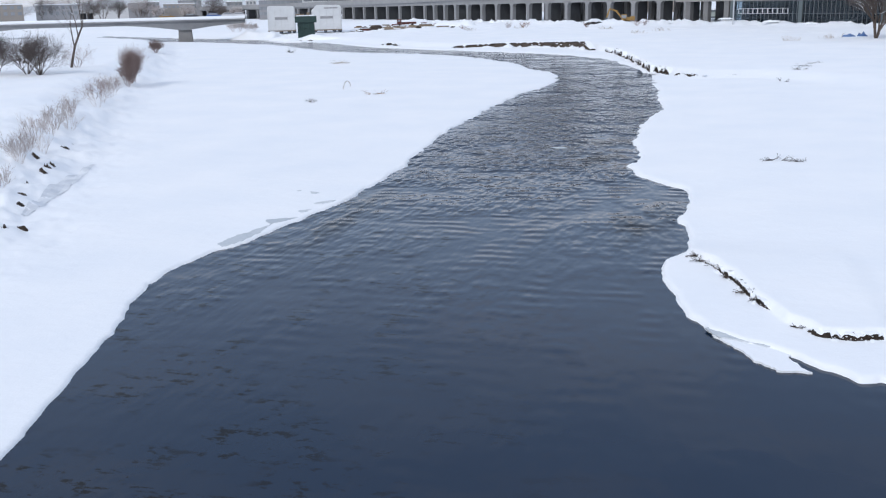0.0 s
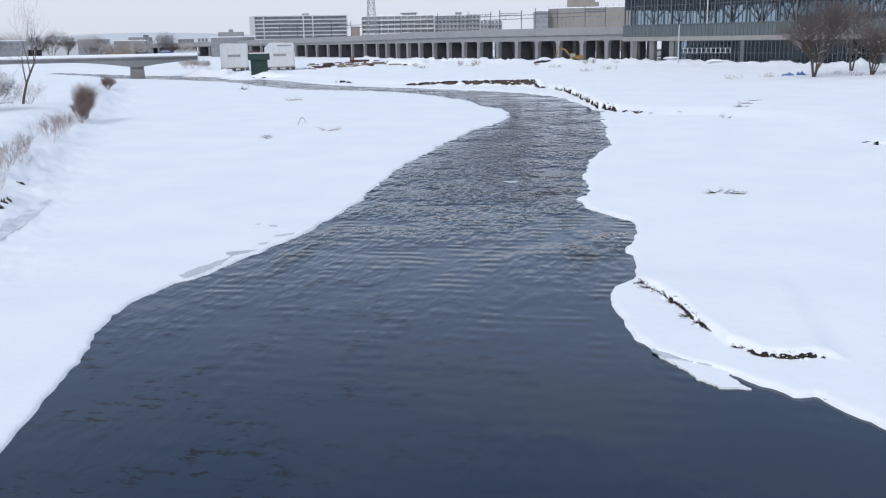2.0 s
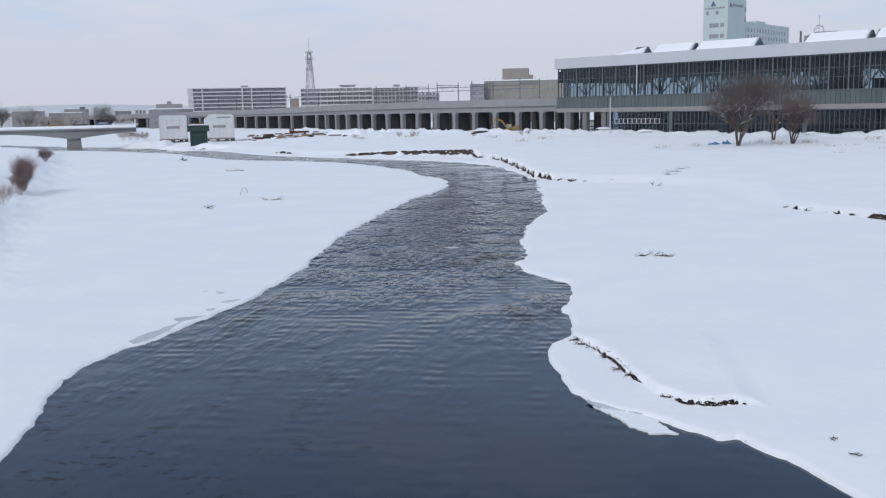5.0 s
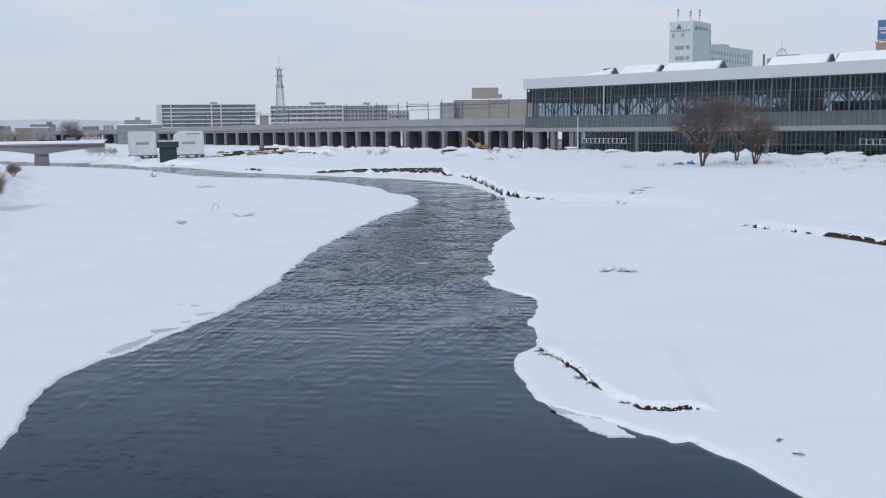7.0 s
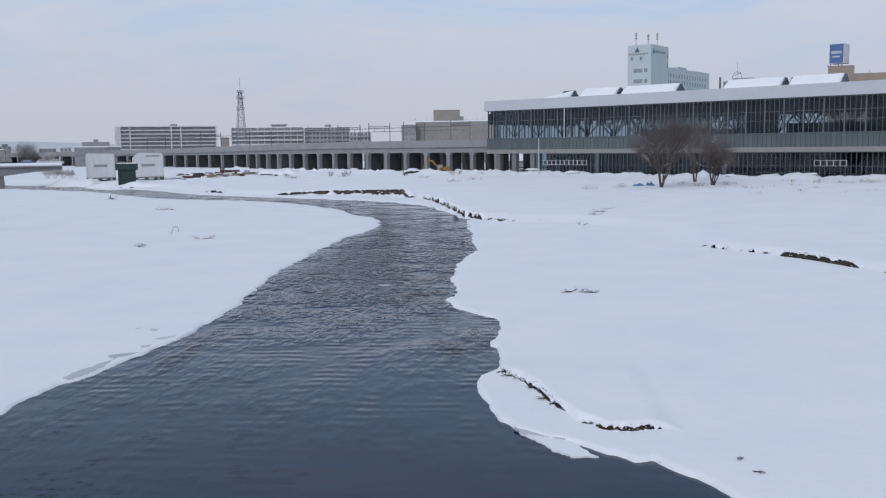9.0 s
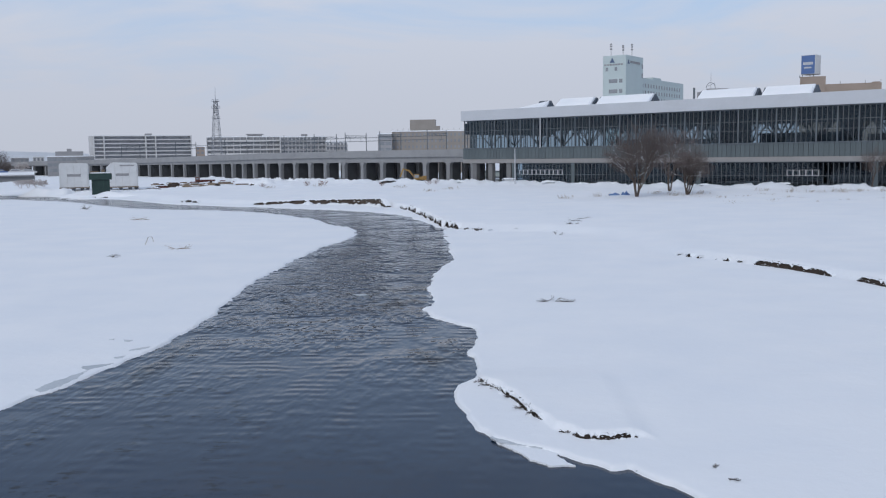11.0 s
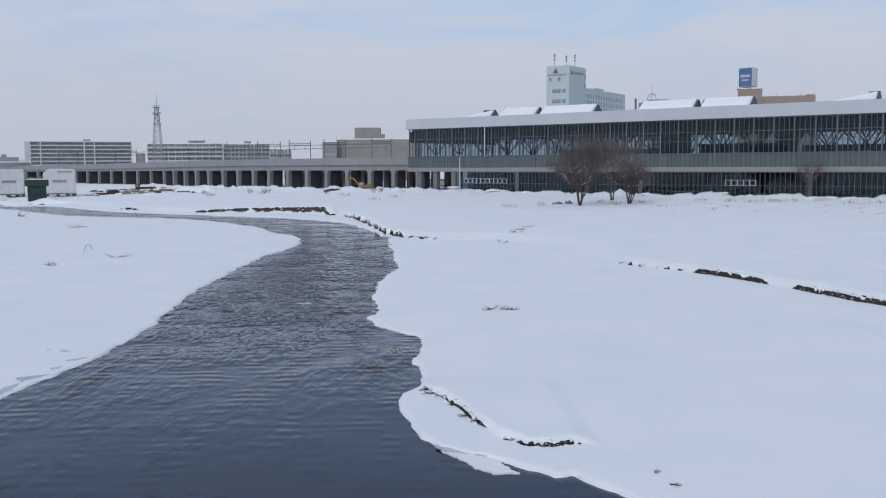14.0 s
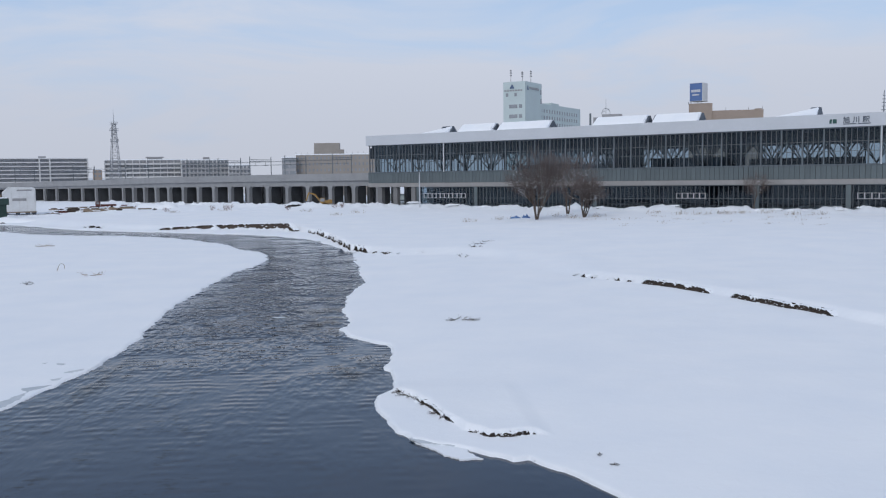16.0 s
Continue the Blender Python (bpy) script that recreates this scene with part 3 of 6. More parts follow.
    prism(bm, [(0, 0.1), (0.5, 0.1), (0.6, 1.05), (0.1, 1.05)], -0.06, 0)
    prism(bm, [(0.75, 0.1), (1.6, 0.1), (1.6, 1.05), (0.75, 1.05)], -0.06, 0)
    bmesh.ops.recalc_face_normals(bm, faces=bm.faces)
    part("mark", bm, MARK, st, "dark green mark", at=Matrix.Translation((136.3, -0.78, 21.5)))
    for i, sign in enumerate("\u65ed\u5ddd\u99c5"):
        cu = bpy.data.curves.new("character", "FONT")
        cu.body, cu.size, cu.extrude, cu.offset = sign, 1.5, 0.03, 0.028
        cu.materials.append(DARK)
        o = new("character", cu)
        o.parent = st
        o.matrix_basis = Matrix.Translation((139.2 + 2.05 * i, -0.8, 21.75)) @ Matrix.Rotation(radians(90), 4, "X")
    for i in range(2):
        part("lettering", boxes((139.3 + 3.1 * i, 142.0 + 3.0 * i, -0.80, -0.76, 21.3, 21.5)), DARK, st)
    bm = bmesh.new()
    for k in range(12):
        a = k * math.tau / 12
        box(bm, -0.06, 0.06, -0.05, 0, 0.75, 1.0, turn=Matrix.Rotation(a, 4, "Y"))
    part("clock_marks", bm, DARK, st, at=Matrix.Translation((151.3, -0.78, 22.0)))
    bm = bmesh.new()
    box(bm, -0.05, 0.05, -0.09, -0.05, 0, 0.55, turn=Matrix.Rotation(-1.2, 4, "Y"))
    box(bm, -0.04, 0.04, -0.09, -0.05, 0, 0.8, turn=Matrix.Rotation(2.1, 4, "Y"))
    part("clock_hand", bm, DARK, st, at=Matrix.Translation((151.3, -0.78, 22.0)))
    # roof monitors under snow, with dark louvred gables
    for x0, x1 in ((31.5, 44.0), (45, 62.3), (75, 90.6), (91.8, 104.8), (166, 182)):
        bm = bmesh.new()
        w = 2.5
        prism(bm, [(0, 0), (w, 2.4), (2 * w, 0)], 0, x1 - x0)
        bmesh.ops.transform(bm, matrix=Matrix.Translation((x1, 3.5, 23.6)) @ Matrix.Rotation(radians(90), 4, "Z"), verts=bm.verts)
        part("roof_monitor", bm, DARK, st, "dark louvred gable of a skylight")
        bm = bmesh.new()
        prism(bm, [(-1.2, 0), (-0.7, 0.7), (w - 0.6, 2.55), (w + 0.6, 2.55), (2 * w + 0.7, 0.7), (2 * w + 1.2, 0)], 0.55, x1 - x0 - 0.55)
        bmesh.ops.transform(bm, matrix=Matrix.Translation((x1, 3.5, 23.65)) @ Matrix.Rotation(radians(90), 4, "Z"), verts=bm.verts)
        bmesh.ops.recalc_face_normals(bm, faces=bm.faces)
        bmesh.ops.bevel(bm, geom=list(bm.edges), offset=0.22, segments=2, affect="EDGES")
        part("monitor_snow", bm, SNOW, st)
    for x0, x1 in ((24.4, 28.6), (130.6, 133.0)):
        bm = bmesh.new()
        prism(bm, [(0, 0), (2.1, 2.3), (4.2, 0)], 0, x1 - x0)
        bmesh.ops.transform(bm, matrix=Matrix.Translation((x1, 3.8, 23.6)) @ Matrix.Rotation(radians(90), 4, "Z"), verts=bm.verts)
        part("roof_monitor", bm, DARK, st, "dark louvred gable of a skylight")
        bm = bmesh.new()
        prism(bm, [(-3.5, 0), (-0.5, 0.9), (1.6, 2.4), (2.6, 2.4), (4.7, 0.9), (6, 0)], 0.5, x1 - x0 + 9)
        bmesh.ops.transform(bm, matrix=Matrix.Translation((x1, 3.8, 23.5)) @ Matrix.Rotation(radians(90), 4, "Z"), verts=bm.verts)
        for v in bm.verts:
            if v.co.x < x0:
                v.co.z = 23.6 + (v.co.z - 23.6) * 0.15
        bmesh.ops.recalc_face_normals(bm, faces=bm.faces)
        bmesh.ops.bevel(bm, geom=list(bm.edges), offset=0.22, segments=2, affect="EDGES")
        part("monitor_snow", bm, SNOW, st)
    return st


build_station()


def build_shed():
    m = STATION @ Matrix.Translation((-48, 62, 0))
    h = thing("low_shed", "low pale green shed with dark roof edge behind the station", "shed", m)
    part("wall", boxes((0, 78, 0, 6, 0.8, 4.0)), surface("pale_green_boards", (0.42, 0.47, 0.45), None, 0.8, scale=0.3, fine=3.0), h)
    part("roof_edge", boxes((-0.3, 78.3, -0.4, 6.4, 4.0, 4.35)), DARK, h, "dark roof edge")
    part("roof_snow", boxes((-0.2, 78.2, -0.3, 6.3, 4.35, 4.8), bevel=0.1), SNOW, h)
    part("base", boxes((0, 78, -0.12, 0, 1.8, 2.2)), DARK, h, "dark base course")


build_shed()


# ---- the railway viaduct ----
VIADUCT = [(4, 300), (-24, 321), (-53, 346), (-84, 377), (-118, 418), (-168, 472), (-235, 532), (-330, 600), (-480, 690)]
DECK = [(12.4, 8.2), (12.4, 8.2), (12.4, 8.2), (12.2, 8.1), (11.6, 7.9), (11.0, 7.6), (10.2, 7.2), (9.6, 7.0), (9.0, 6.8)]


def along(line, s):
    for (a, b) in zip(line, line[1:]):
        d = math.dist(a, b)
        if s <= d:
            k = s / d
            return a[0] + k * (b[0] - a[0]), a[1] + k * (b[1] - a[1]), math.atan2(b[1] - a[1], b[0] - a[0]), k
        s -= d
    return None


def build_viaduct():
    v = thing("railway_viaduct", "grey concrete railway viaduct on wide wall piers", "viaduct")
    bm = bmesh.new()
    sections = []
    for i, (x, y) in enumerate(VIADUCT):
        p0, p1 = VIADUCT[max(i - 1, 0)], VIADUCT[min(i + 1, len(VIADUCT) - 1)]
        t = Vector((p1[0] - p0[0], p1[1] - p0[1], 0)).normalized()
        n = Vector((t.y, -t.x, 0))
        if n.y < 0:
            n = -n
        top, low = DECK[i]
        base = Vector((x, y, 0))
        beam = top - 2.4
        outline = [(0, top), (0, beam), (0.7, beam), (0.9, low), (33.0, low), (33.2, beam), (34, beam), (34, top), (33.7, top), (33.7, top - 1.3), (0.3, top - 1.3), (0.3, top)]
        sections.append([base + n * a + Vector((0, 0, z)) for a, z in outline])
    rings = [[bm.verts.new(p) for p in s] for s in sections]
    for a, b in zip(rings, rings[1:]):
        for k in range(len(a)):
            bm.faces.new((a[k], a[(k + 1) % len(a)], b[(k + 1) % len(b)], b[k]))
    bm.faces.new(rings[0])
    bm.faces.new(rings[-1][::-1])
    bmesh.ops.recalc_face_normals(bm, faces=bm.faces)
    part("deck", bm, CONCRETE, v)
    # wall piers with haunched heads, and columns behind them
    def pillar(outline, y0, y1):
        pb = bmesh.new()
        prism(pb, outline, y0, y1)
        bmesh.ops.recalc_face_normals(pb, faces=pb.faces)
        return mesh_from(pb, "pier")

    front = pillar([(-0.7, -8.0), (0.7, -8.0), (0.7, -1.1), (0.9, -0.5), (1.5, 0.0), (-1.5, 0.0), (-0.9, -0.5), (-0.7, -1.1)], 0.4, 1.9)
    plain = [(-0.65, -8.0), (0.65, -8.0), (0.65, 0.0), (-0.65, 0.0)]
    rear = [pillar(plain, 8.8, 10.4), pillar(plain, 16.6, 19.4), pillar(plain, 24.4, 26.0), pillar(plain, 31.0, 32.6)]
    slim = pillar(plain, 0.6, 1.6)
    # wall behind each front column, darkened by colour as shade under the deck
    dim_wall = pillar([(-0.62, -8.0), (0.62, -8.0), (0.62, 0.0), (-0.62, 0.0)], 2.1, 6.6)
    s = 3.0
    while s < 610:
        x, y, a, k = along(VIADUCT, s)
        i = min(int(np.argmin([math.dist((x, y), p) for p in VIADUCT])), len(DECK) - 1)
        m = Matrix.Translation((x, y, DECK[i][1] + 0.05)) @ Matrix.Rotation(a + math.pi, 4, "Z")
        part("pier", front if s < 150 else slim, CONCRETE, v, at=m)
        part("pier", dim_wall, PIER_SHADE, v, "wall pier with the deck's shade in its dark colour", at=m)
        for one in rear:
            part("pier", one, CONCRETE_SHADE, v, at=m)
        s += 10.0 if s < 150 else 13.0
    return v


build_viaduct()


# ---- more materials ----
TEAL_WHITE = surface("pale_teal_render", (0.52, 0.60, 0.60), (0.47, 0.54, 0.545), 0.8, scale=0.12, fine=1.5)
BEIGE = surface("beige_render", (0.31, 0.285, 0.26), (0.26, 0.235, 0.215), 0.85, scale=0.15, fine=1.5)
TAN = surface("tan_render", (0.34, 0.275, 0.23), (0.29, 0.235, 0.195), 0.85, scale=0.15, fine=1.5)
OFFWHITE = surface("off_white_render", (0.60, 0.60, 0.60), (0.52, 0.52, 0.53), 0.8, scale=0.15, fine=1.5)
GREY_WALL = surface("grey_render", (0.33, 0.33, 0.34), (0.27, 0.27, 0.28), 0.85, scale=0.15, fine=1.5)
# window glass with distance haze put into its pale base colour
WINDOW = surface("hazed_grey_window_glass", (0.30, 0.315, 0.335), (0.21, 0.225, 0.25), 0.15, scale=0.3, fine=1.0, bump=0.0, spec=0.6)
SHEET = surface("white_tarpaulin", (0.68, 0.69, 0.70), (0.58, 0.59, 0.6), 0.55, scale=0.5, fine=3.0, bump=0.3, depth=0.08)
GREEN = surface("dark_green_formwork", (0.035, 0.075, 0.065), (0.022, 0.045, 0.042), 0.6, scale=0.5, fine=4.0)
BLUE_SIGN = surface("blue_sign_enamel", (0.10, 0.17, 0.36), (0.09, 0.15, 0.31), 0.4, scale=0.4, fine=3.0)
BLUE_TARP = surface("blue_tarpaulin", (0.13, 0.24, 0.45), (0.06, 0.12, 0.3), 0.5, scale=1.0, fine=6.0, bump=0.6, depth=0.1)
YELLOW = surface("worn_yellow_paint", (0.36, 0.22, 0.06), (0.22, 0.13, 0.05), 0.5, scale=1.0, fine=6.0)
RUST = surface("rusty_red_steel", (0.16, 0.05, 0.04), (0.09, 0.035, 0.03), 0.8, 0.2, scale=0.8, fine=6.0)
DULL_BLUE = surface("faded_blue_sign", (0.09, 0.13, 0.22), (0.07, 0.1, 0.17), 0.5, scale=0.4, fine=3.0)
TIMBER = surface("weathered_timber", (0.24, 0.19, 0.14), (0.16, 0.125, 0.095), 0.85, scale=1.0, fine=7.0)
RUBBER = surface("black_rubber", (0.02, 0.02, 0.02), (0.03, 0.03, 0.03), 0.85, scale=2.0, fine=9.0)
ICE = surface("grey_river_ice", (0.42, 0.46, 0.50), (0.62, 0.65, 0.68), 0.35, scale=1.2, fine=9.0, bump=0.1)
FROST_HAZE = surface("frosted_hazed_twigs", (0.62, 0.57, 0.55), (0.38, 0.33, 0.31), 0.9, scale=1.5, fine=8.0)
CAR_WHITE = surface("white_car_paint", (0.65, 0.65, 0.66), (0.58, 0.58, 0.6), 0.3, scale=1.0, fine=4.0, bump=0.0)
CAR_DARK = surface("black_car_paint", (0.025, 0.025, 0.03), (0.04, 0.04, 0.045), 0.3, scale=1.0, fine=4.0, bump=0.0)
# snow colour raised towards the sky to carry distance haze
HILL = surface("hazed_snowy_wooded_hill", (0.62, 0.65, 0.69), (0.56, 0.59, 0.63), 0.95, scale=0.004, fine=0.03, bump=0.0)


DARKWOOD = surface("wet_dark_wood", (0.055, 0.042, 0.036), (0.03, 0.023, 0.02), 0.9, scale=2.0, fine=12.0)
SHRUB = surface("pale_reddish_twigs", (0.34, 0.25, 0.225), (0.2, 0.145, 0.13), 0.9, scale=0.8, fine=6.0)
SLUSH = surface("grey_slush_ice", (0.8, 0.83, 0.87), (0.6, 0.63, 0.68), 0.5, scale=1.1, fine=6.0)


BROWN_EARTH = surface("brown_river_earth", (0.1, 0.078, 0.064), (0.05, 0.039, 0.033), 0.95, scale=0.7, fine=4.0, bump=0.8, depth=0.1)


TOWER = surface("galvanised_steel", (0.33, 0.34, 0.36), (0.25, 0.26, 0.28), 0.5, 0.2, scale=0.5, fine=4.0)


def bearing(az, dist, z=0.0):
    a = radians(az)
    return Vector((dist * math.sin(a), dist * math.cos(a), z))


def rise(el, dist):
    return 10 + dist * math.tan(radians(el))


# ---- town beyond the railway ----
def slab_block(name, label, category, az0, az1, dist, top, wall, floors, bays, balcony=False, turn=0.0, deep=14.0, window=(0.55, 0.5), storey=2.9, crown=True):
    """A building face between two bearings, with a wall, a roof, a window to each bay and floor, and balconies where it has them."""
    a, b = bearing(az0, dist), bearing(az1, dist)
    mid, width = (a + b) / 2, (b - a).length / math.cos(radians(turn))
    m = Matrix.Translation((mid.x, mid.y, 0)) @ Matrix.Rotation(math.atan2(b.y - a.y, b.x - a.x) + radians(turn), 4, "Z")
    h = thing(name, label, category, m)
    w = width / 2
    part("wall", boxes((-w, w, 0, deep, 0, top), bevel=0.05), wall, h)
    part("roof", boxes((-w - 0.2, w + 0.2, -0.2, deep + 0.2, top, top + 0.5)), SNOW, h, "snow-covered flat roof")
    bw = width / bays
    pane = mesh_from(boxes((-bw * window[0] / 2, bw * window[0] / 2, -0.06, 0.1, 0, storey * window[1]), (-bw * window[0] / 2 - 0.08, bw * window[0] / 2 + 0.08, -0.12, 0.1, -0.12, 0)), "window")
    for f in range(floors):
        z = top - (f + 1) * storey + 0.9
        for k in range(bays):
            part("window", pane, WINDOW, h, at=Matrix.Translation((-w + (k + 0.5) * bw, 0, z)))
        if balcony:
            part("balcony", boxes((-w, w, -1.5, 0, z - 1.0, z - 0.8), (-w, w, -1.5, -1.4, z - 0.8, z + 0.1)), OFFWHITE if wall is not OFFWHITE else GREY_WALL, h)
    return h, w


def build_town():
    # long apartment slab with open galleries
    # its near full-width window strips stand for the shade inside the galleries
    h, w = slab_block("apartment_block", "long grey apartment block with pale gallery balconies", "apartment block", -21.87, -16.42, 745, 28.2, GREY_WALL, 8, 12, turn=4.0, window=(0.98, 0.46), storey=2.86)
    for f in range(9):
        z = 28.2 - f * 2.86
        part("gallery", boxes((-w, w, -1.6, 0, z - 0.25, z), (-w, w, -1.6, -1.5, z, z + (0.55 if f else 0.3))), OFFWHITE, h, "pale concrete gallery slab")
    for x in (-w + 0.4, -w + 7.5, w * 0.05, w * 0.25, w - 0.4):
        part("stair_fin", boxes((x - 0.45, x + 0.45, -1.8, 0, 2, 28.6)), OFFWHITE, h)
    part("end_wall", boxes((-w - 3.0, -w, 0.5, 13.5, 0, 28.4)), OFFWHITE, h)
    part("lift_room", boxes((w * 0.05, w * 0.05 + 5, 4, 9, 28.5, 30.2)), GREY_WALL, h)
    # stepped flats beside the tower
    h, w = slab_block("apartment_block", "grey-beige apartment block with rows of balconies and lift housing", "apartment block", -15.55, -11.3, 640, rise(1.3, 640), GREY_WALL, 5, 22, True, -6.0, window=(0.5, 0.55))
    part("lift_room", boxes((w * 0.1, w * 0.1 + 9, 2, 8, rise(1.3, 640), rise(1.3, 640) + 1.6), (w * 0.1 - 1, w * 0.1 + 10, 1.5, 8.5, rise(1.3, 640) + 1.6, rise(1.3, 640) + 2.2)), GREY_WALL, h)
    for k in range(12):
        part("balcony_wall", boxes((-w + k * 2 * w / 11 - 0.2, -w + k * 2 * w / 11 + 0.2, -1.5, 0, 3, rise(1.3, 640))), OFFWHITE, h)
    h, w = slab_block("apartment_block", "white stepped apartment block with deep balconies", "apartment block", -11.25, -8.55, 620, rise(1.28, 620), OFFWHITE, 5, 12, True, 3.0, window=(0.62, 0.6))
    part("lift_room", boxes((-1, 3, 3, 7, rise(1.28, 620), rise(1.28, 620) + 2)), GREY_WALL, h)
    for k in range(7):
        part("balcony_wall", boxes((-w + k * w / 3 - 0.2, -w + k * w / 3 + 0.2, -1.5, 0, 3, rise(1.28, 620))), OFFWHITE, h)
    slab_block("apartment_block", "lower white wing of stepped apartments", "apartment block", -8.55, -7.25, 615, rise(0.95, 615), OFFWHITE, 4, 6, True, 3.0, window=(0.62, 0.6))
    slab_block("shed", "dark narrow lift shed between apartment blocks", "shed", -16.2, -15.7, 700, rise(0.75, 700), TAN, 2, 2)
    # beige hospital-like block
    h, w = slab_block("office_block", "beige office block with dark windows and rooftop box", "office building", -4.55, 0.6, 500, rise(1.55, 500), BEIGE, 5, 22, turn=-3.0, window=(0.4, 0.42), storey=3.2)
    part("roof_box", boxes((-13.0, 0.6, 3, 12, rise(1.55, 500), rise(2.28, 500)), (0.6, 2.8, 3, 10, rise(1.55, 500), rise(1.88, 500))), BEIGE, h, "beige rooftop plant room")
    part("roof_rail", boxes(*[(x, x + 0.12, 0.3, 0.42, rise(1.55, 500), rise(1.55, 500) + 1.6) for x in np.arange(-w, w, 3.0)]), STEEL, h)
    slab_block("office_block", "grey office wing with ribbon windows", "office building", -5.4, -4.55, 495, rise(1.4, 495), GREY_WALL, 5, 2, window=(0.85, 0.5), storey=3.2)
    # hotel tower
    k = bearing(9.56, 430)
    m = Matrix.Translation((k.x, k.y, 0)) @ Matrix.Rotation(radians(56), 4, "Z")
    h = thing("hotel_tower", "pale teal hotel tower with lower wing and roof aerials", "hotel", m)
    part("tower", boxes((0, 19.0, 0, 11.2, 0, 54.4), bevel=0.05), TEAL_WHITE, h)
    part("wing", boxes((8, 71, 0.6, 14, 0, 45.4), (40, 50, 4, 9, 45.4, 47)), TEAL_WHITE, h)
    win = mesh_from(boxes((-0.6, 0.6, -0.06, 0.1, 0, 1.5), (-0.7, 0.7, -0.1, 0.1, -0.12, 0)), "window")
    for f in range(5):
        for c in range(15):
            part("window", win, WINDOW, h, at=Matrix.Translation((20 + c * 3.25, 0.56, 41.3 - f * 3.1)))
    for f, z in enumerate((37.6, 42.2)):
        part("window", boxes((-0.08, 0.1, 4.0, 8.2, z, z + 1.7)), WINDOW, h)
        part("window", boxes((-0.08, 0.1, 1.6, 3.2, z, z + 1.7)), WINDOW, h)
    for y in (4.2, 8.6):
        part("window", boxes((-0.08, 0.1, y, y + 1.2, 47.6, 49.2)), WINDOW, h)
    for x, z, s in ((17.4, 50.3, 2.2), (17.4, 46.0, 2.2)):
        part("window", boxes((x, x + 1.2, -0.08, 0.1, z - 1, z + s - 1)), WINDOW, h)
    bm = bmesh.new()
    prism(bm, [(5.4, 53.2), (7.9, 53.2), (6.6, 55.4)], -0.15, 0)
    bmesh.ops.transform(bm, matrix=Matrix.Rotation(radians(-90), 4, "Z") @ Matrix.Diagonal((-1, 1, 1, 1)), verts=bm.verts)
    bmesh.ops.translate(bm, vec=(0, 0, -2.0), verts=bm.verts)
    bmesh.ops.recalc_face_normals(bm, faces=bm.faces)
    part("mark", bm, DULL_BLUE, h, "dark blue triangle mark")
    bm = bmesh.new()
    prism(bm, [(1.8, 50.6), (3.8, 50.6), (2.8, 52.8)], -0.15, 0)
    bmesh.ops.recalc_face_normals(bm, faces=bm.faces)
    part("mark", bm, DULL_BLUE, h, "dark blue triangle mark")
    for i in range(7):
        part("lettering", boxes((-0.15, 0, 1.4 + 1.35 * i, 2.4 + 1.35 * i, 50.0, 50.7)), GREY_WALL, h)
        part("lettering", boxes((4.6 + 1.6 * i, 5.8 + 1.6 * i, -0.15, 0, 51.0, 52.0)), GREY_WALL, h)
    for x, y, s in ((2.5, 8.4, 6.0), (4.0, 3.2, 5.0), (12, 2.5, 6.2)):
        bm = bmesh.new()
        rod(bm, (x, y, 54.4), (x, y, 54.4 + s), 0.14, 0.08)
        for j in (0.6, 0.8, 0.95):
            box(bm, x - 0.35, x + 0.35, y - 0.35, y + 0.35, 54.4 + s * j - 0.7, 54.4 + s * j - 0.1)
        part("aerial", bm, GREY_WALL, h)
    # department store with a blue sign box
    m = Matrix.Translation(bearing(19.35, 440)) @ Matrix.Rotation(radians(-19.4), 4, "Z")
    h = thing("department_store", "tan stepped building carrying a blue rooftop sign box", "shop building", m)
    part("wall", boxes((-0.3, 10.2, 4, 20, 0, rise(4.3, 440)), (10.2, 32.5, 5, 24, 0, rise(3.85, 440)), bevel=0.05), TAN, h)
    part("roof_rail", boxes(*[(x, x + 0.2, 5, 5.2, rise(3.85, 440), rise(3.85, 440) + 1.2) for x in (16, 26, 32)]), GREY_WALL, h)
    part("stair_room", boxes((29, 32, 8, 14, rise(3.85, 440), rise(3.85, 440) + 0.6)), TAN, h)
    z0, z1 = rise(4.42, 440), rise(5.5, 440)
    sg = part("sign_box", boxes((0, 6.2, 0, 6.2, z0, z1), bevel=0.05), OFFWHITE, h, "white-sided rooftop sign box", at=Matrix.Translation((0.0, 4.2, 0)) @ Matrix.Rotation(radians(-22), 4, "Z"))
    part("sign_face", boxes((0.15, 6.0, -0.1, 0.0, z0 + 0.2, z1 - 0.2)), BLUE_SIGN, sg, "blue sign face")
    for i in range(5):
        part("lettering", boxes((0.9 + i * 0.9, 1.6 + i * 0.9, -0.18, -0.1, z0 + 4.1, z0 + 5.3)), OFFWHITE, sg)
    part("lettering", boxes((1.4, 4.6, -0.18, -0.1, z0 + 2.6, z0 + 3.2)), OFFWHITE, sg)
    part("sign_legs", boxes((0.5, 0.8, 4, 4.3, z0 - 1, z0), (5.0, 5.3, 5, 5.3, z0 - 1, z0), (-0.6, -0.3, 8, 8.3, z0 - 1, z0), (3.6, 3.9, 9, 9.3, z0 - 1, z0)), STEEL, h)
    # plant rooms that rise over the station's roof
    m = Matrix.Translation(bearing(14.2, 420)) @ Matrix.Rotation(radians(-14.2), 4, "Z")
    h = thing("plant_house", "grey rooftop house with curved aerial frame", "building", m)
    part("wall", boxes((0, 9, 0, 10, 0, rise(3.78, 420))), GREY_WALL, h)
    bm = bmesh.new()
    last = None
    for i in range(9):
        a = math.pi * i / 8
        p = (1.8 - 1.9 * math.cos(a), 0, rise(3.78, 420) + 2.6 * math.sin(a))
        if last:
            rod(bm, last, p, 0.1)
        last = p
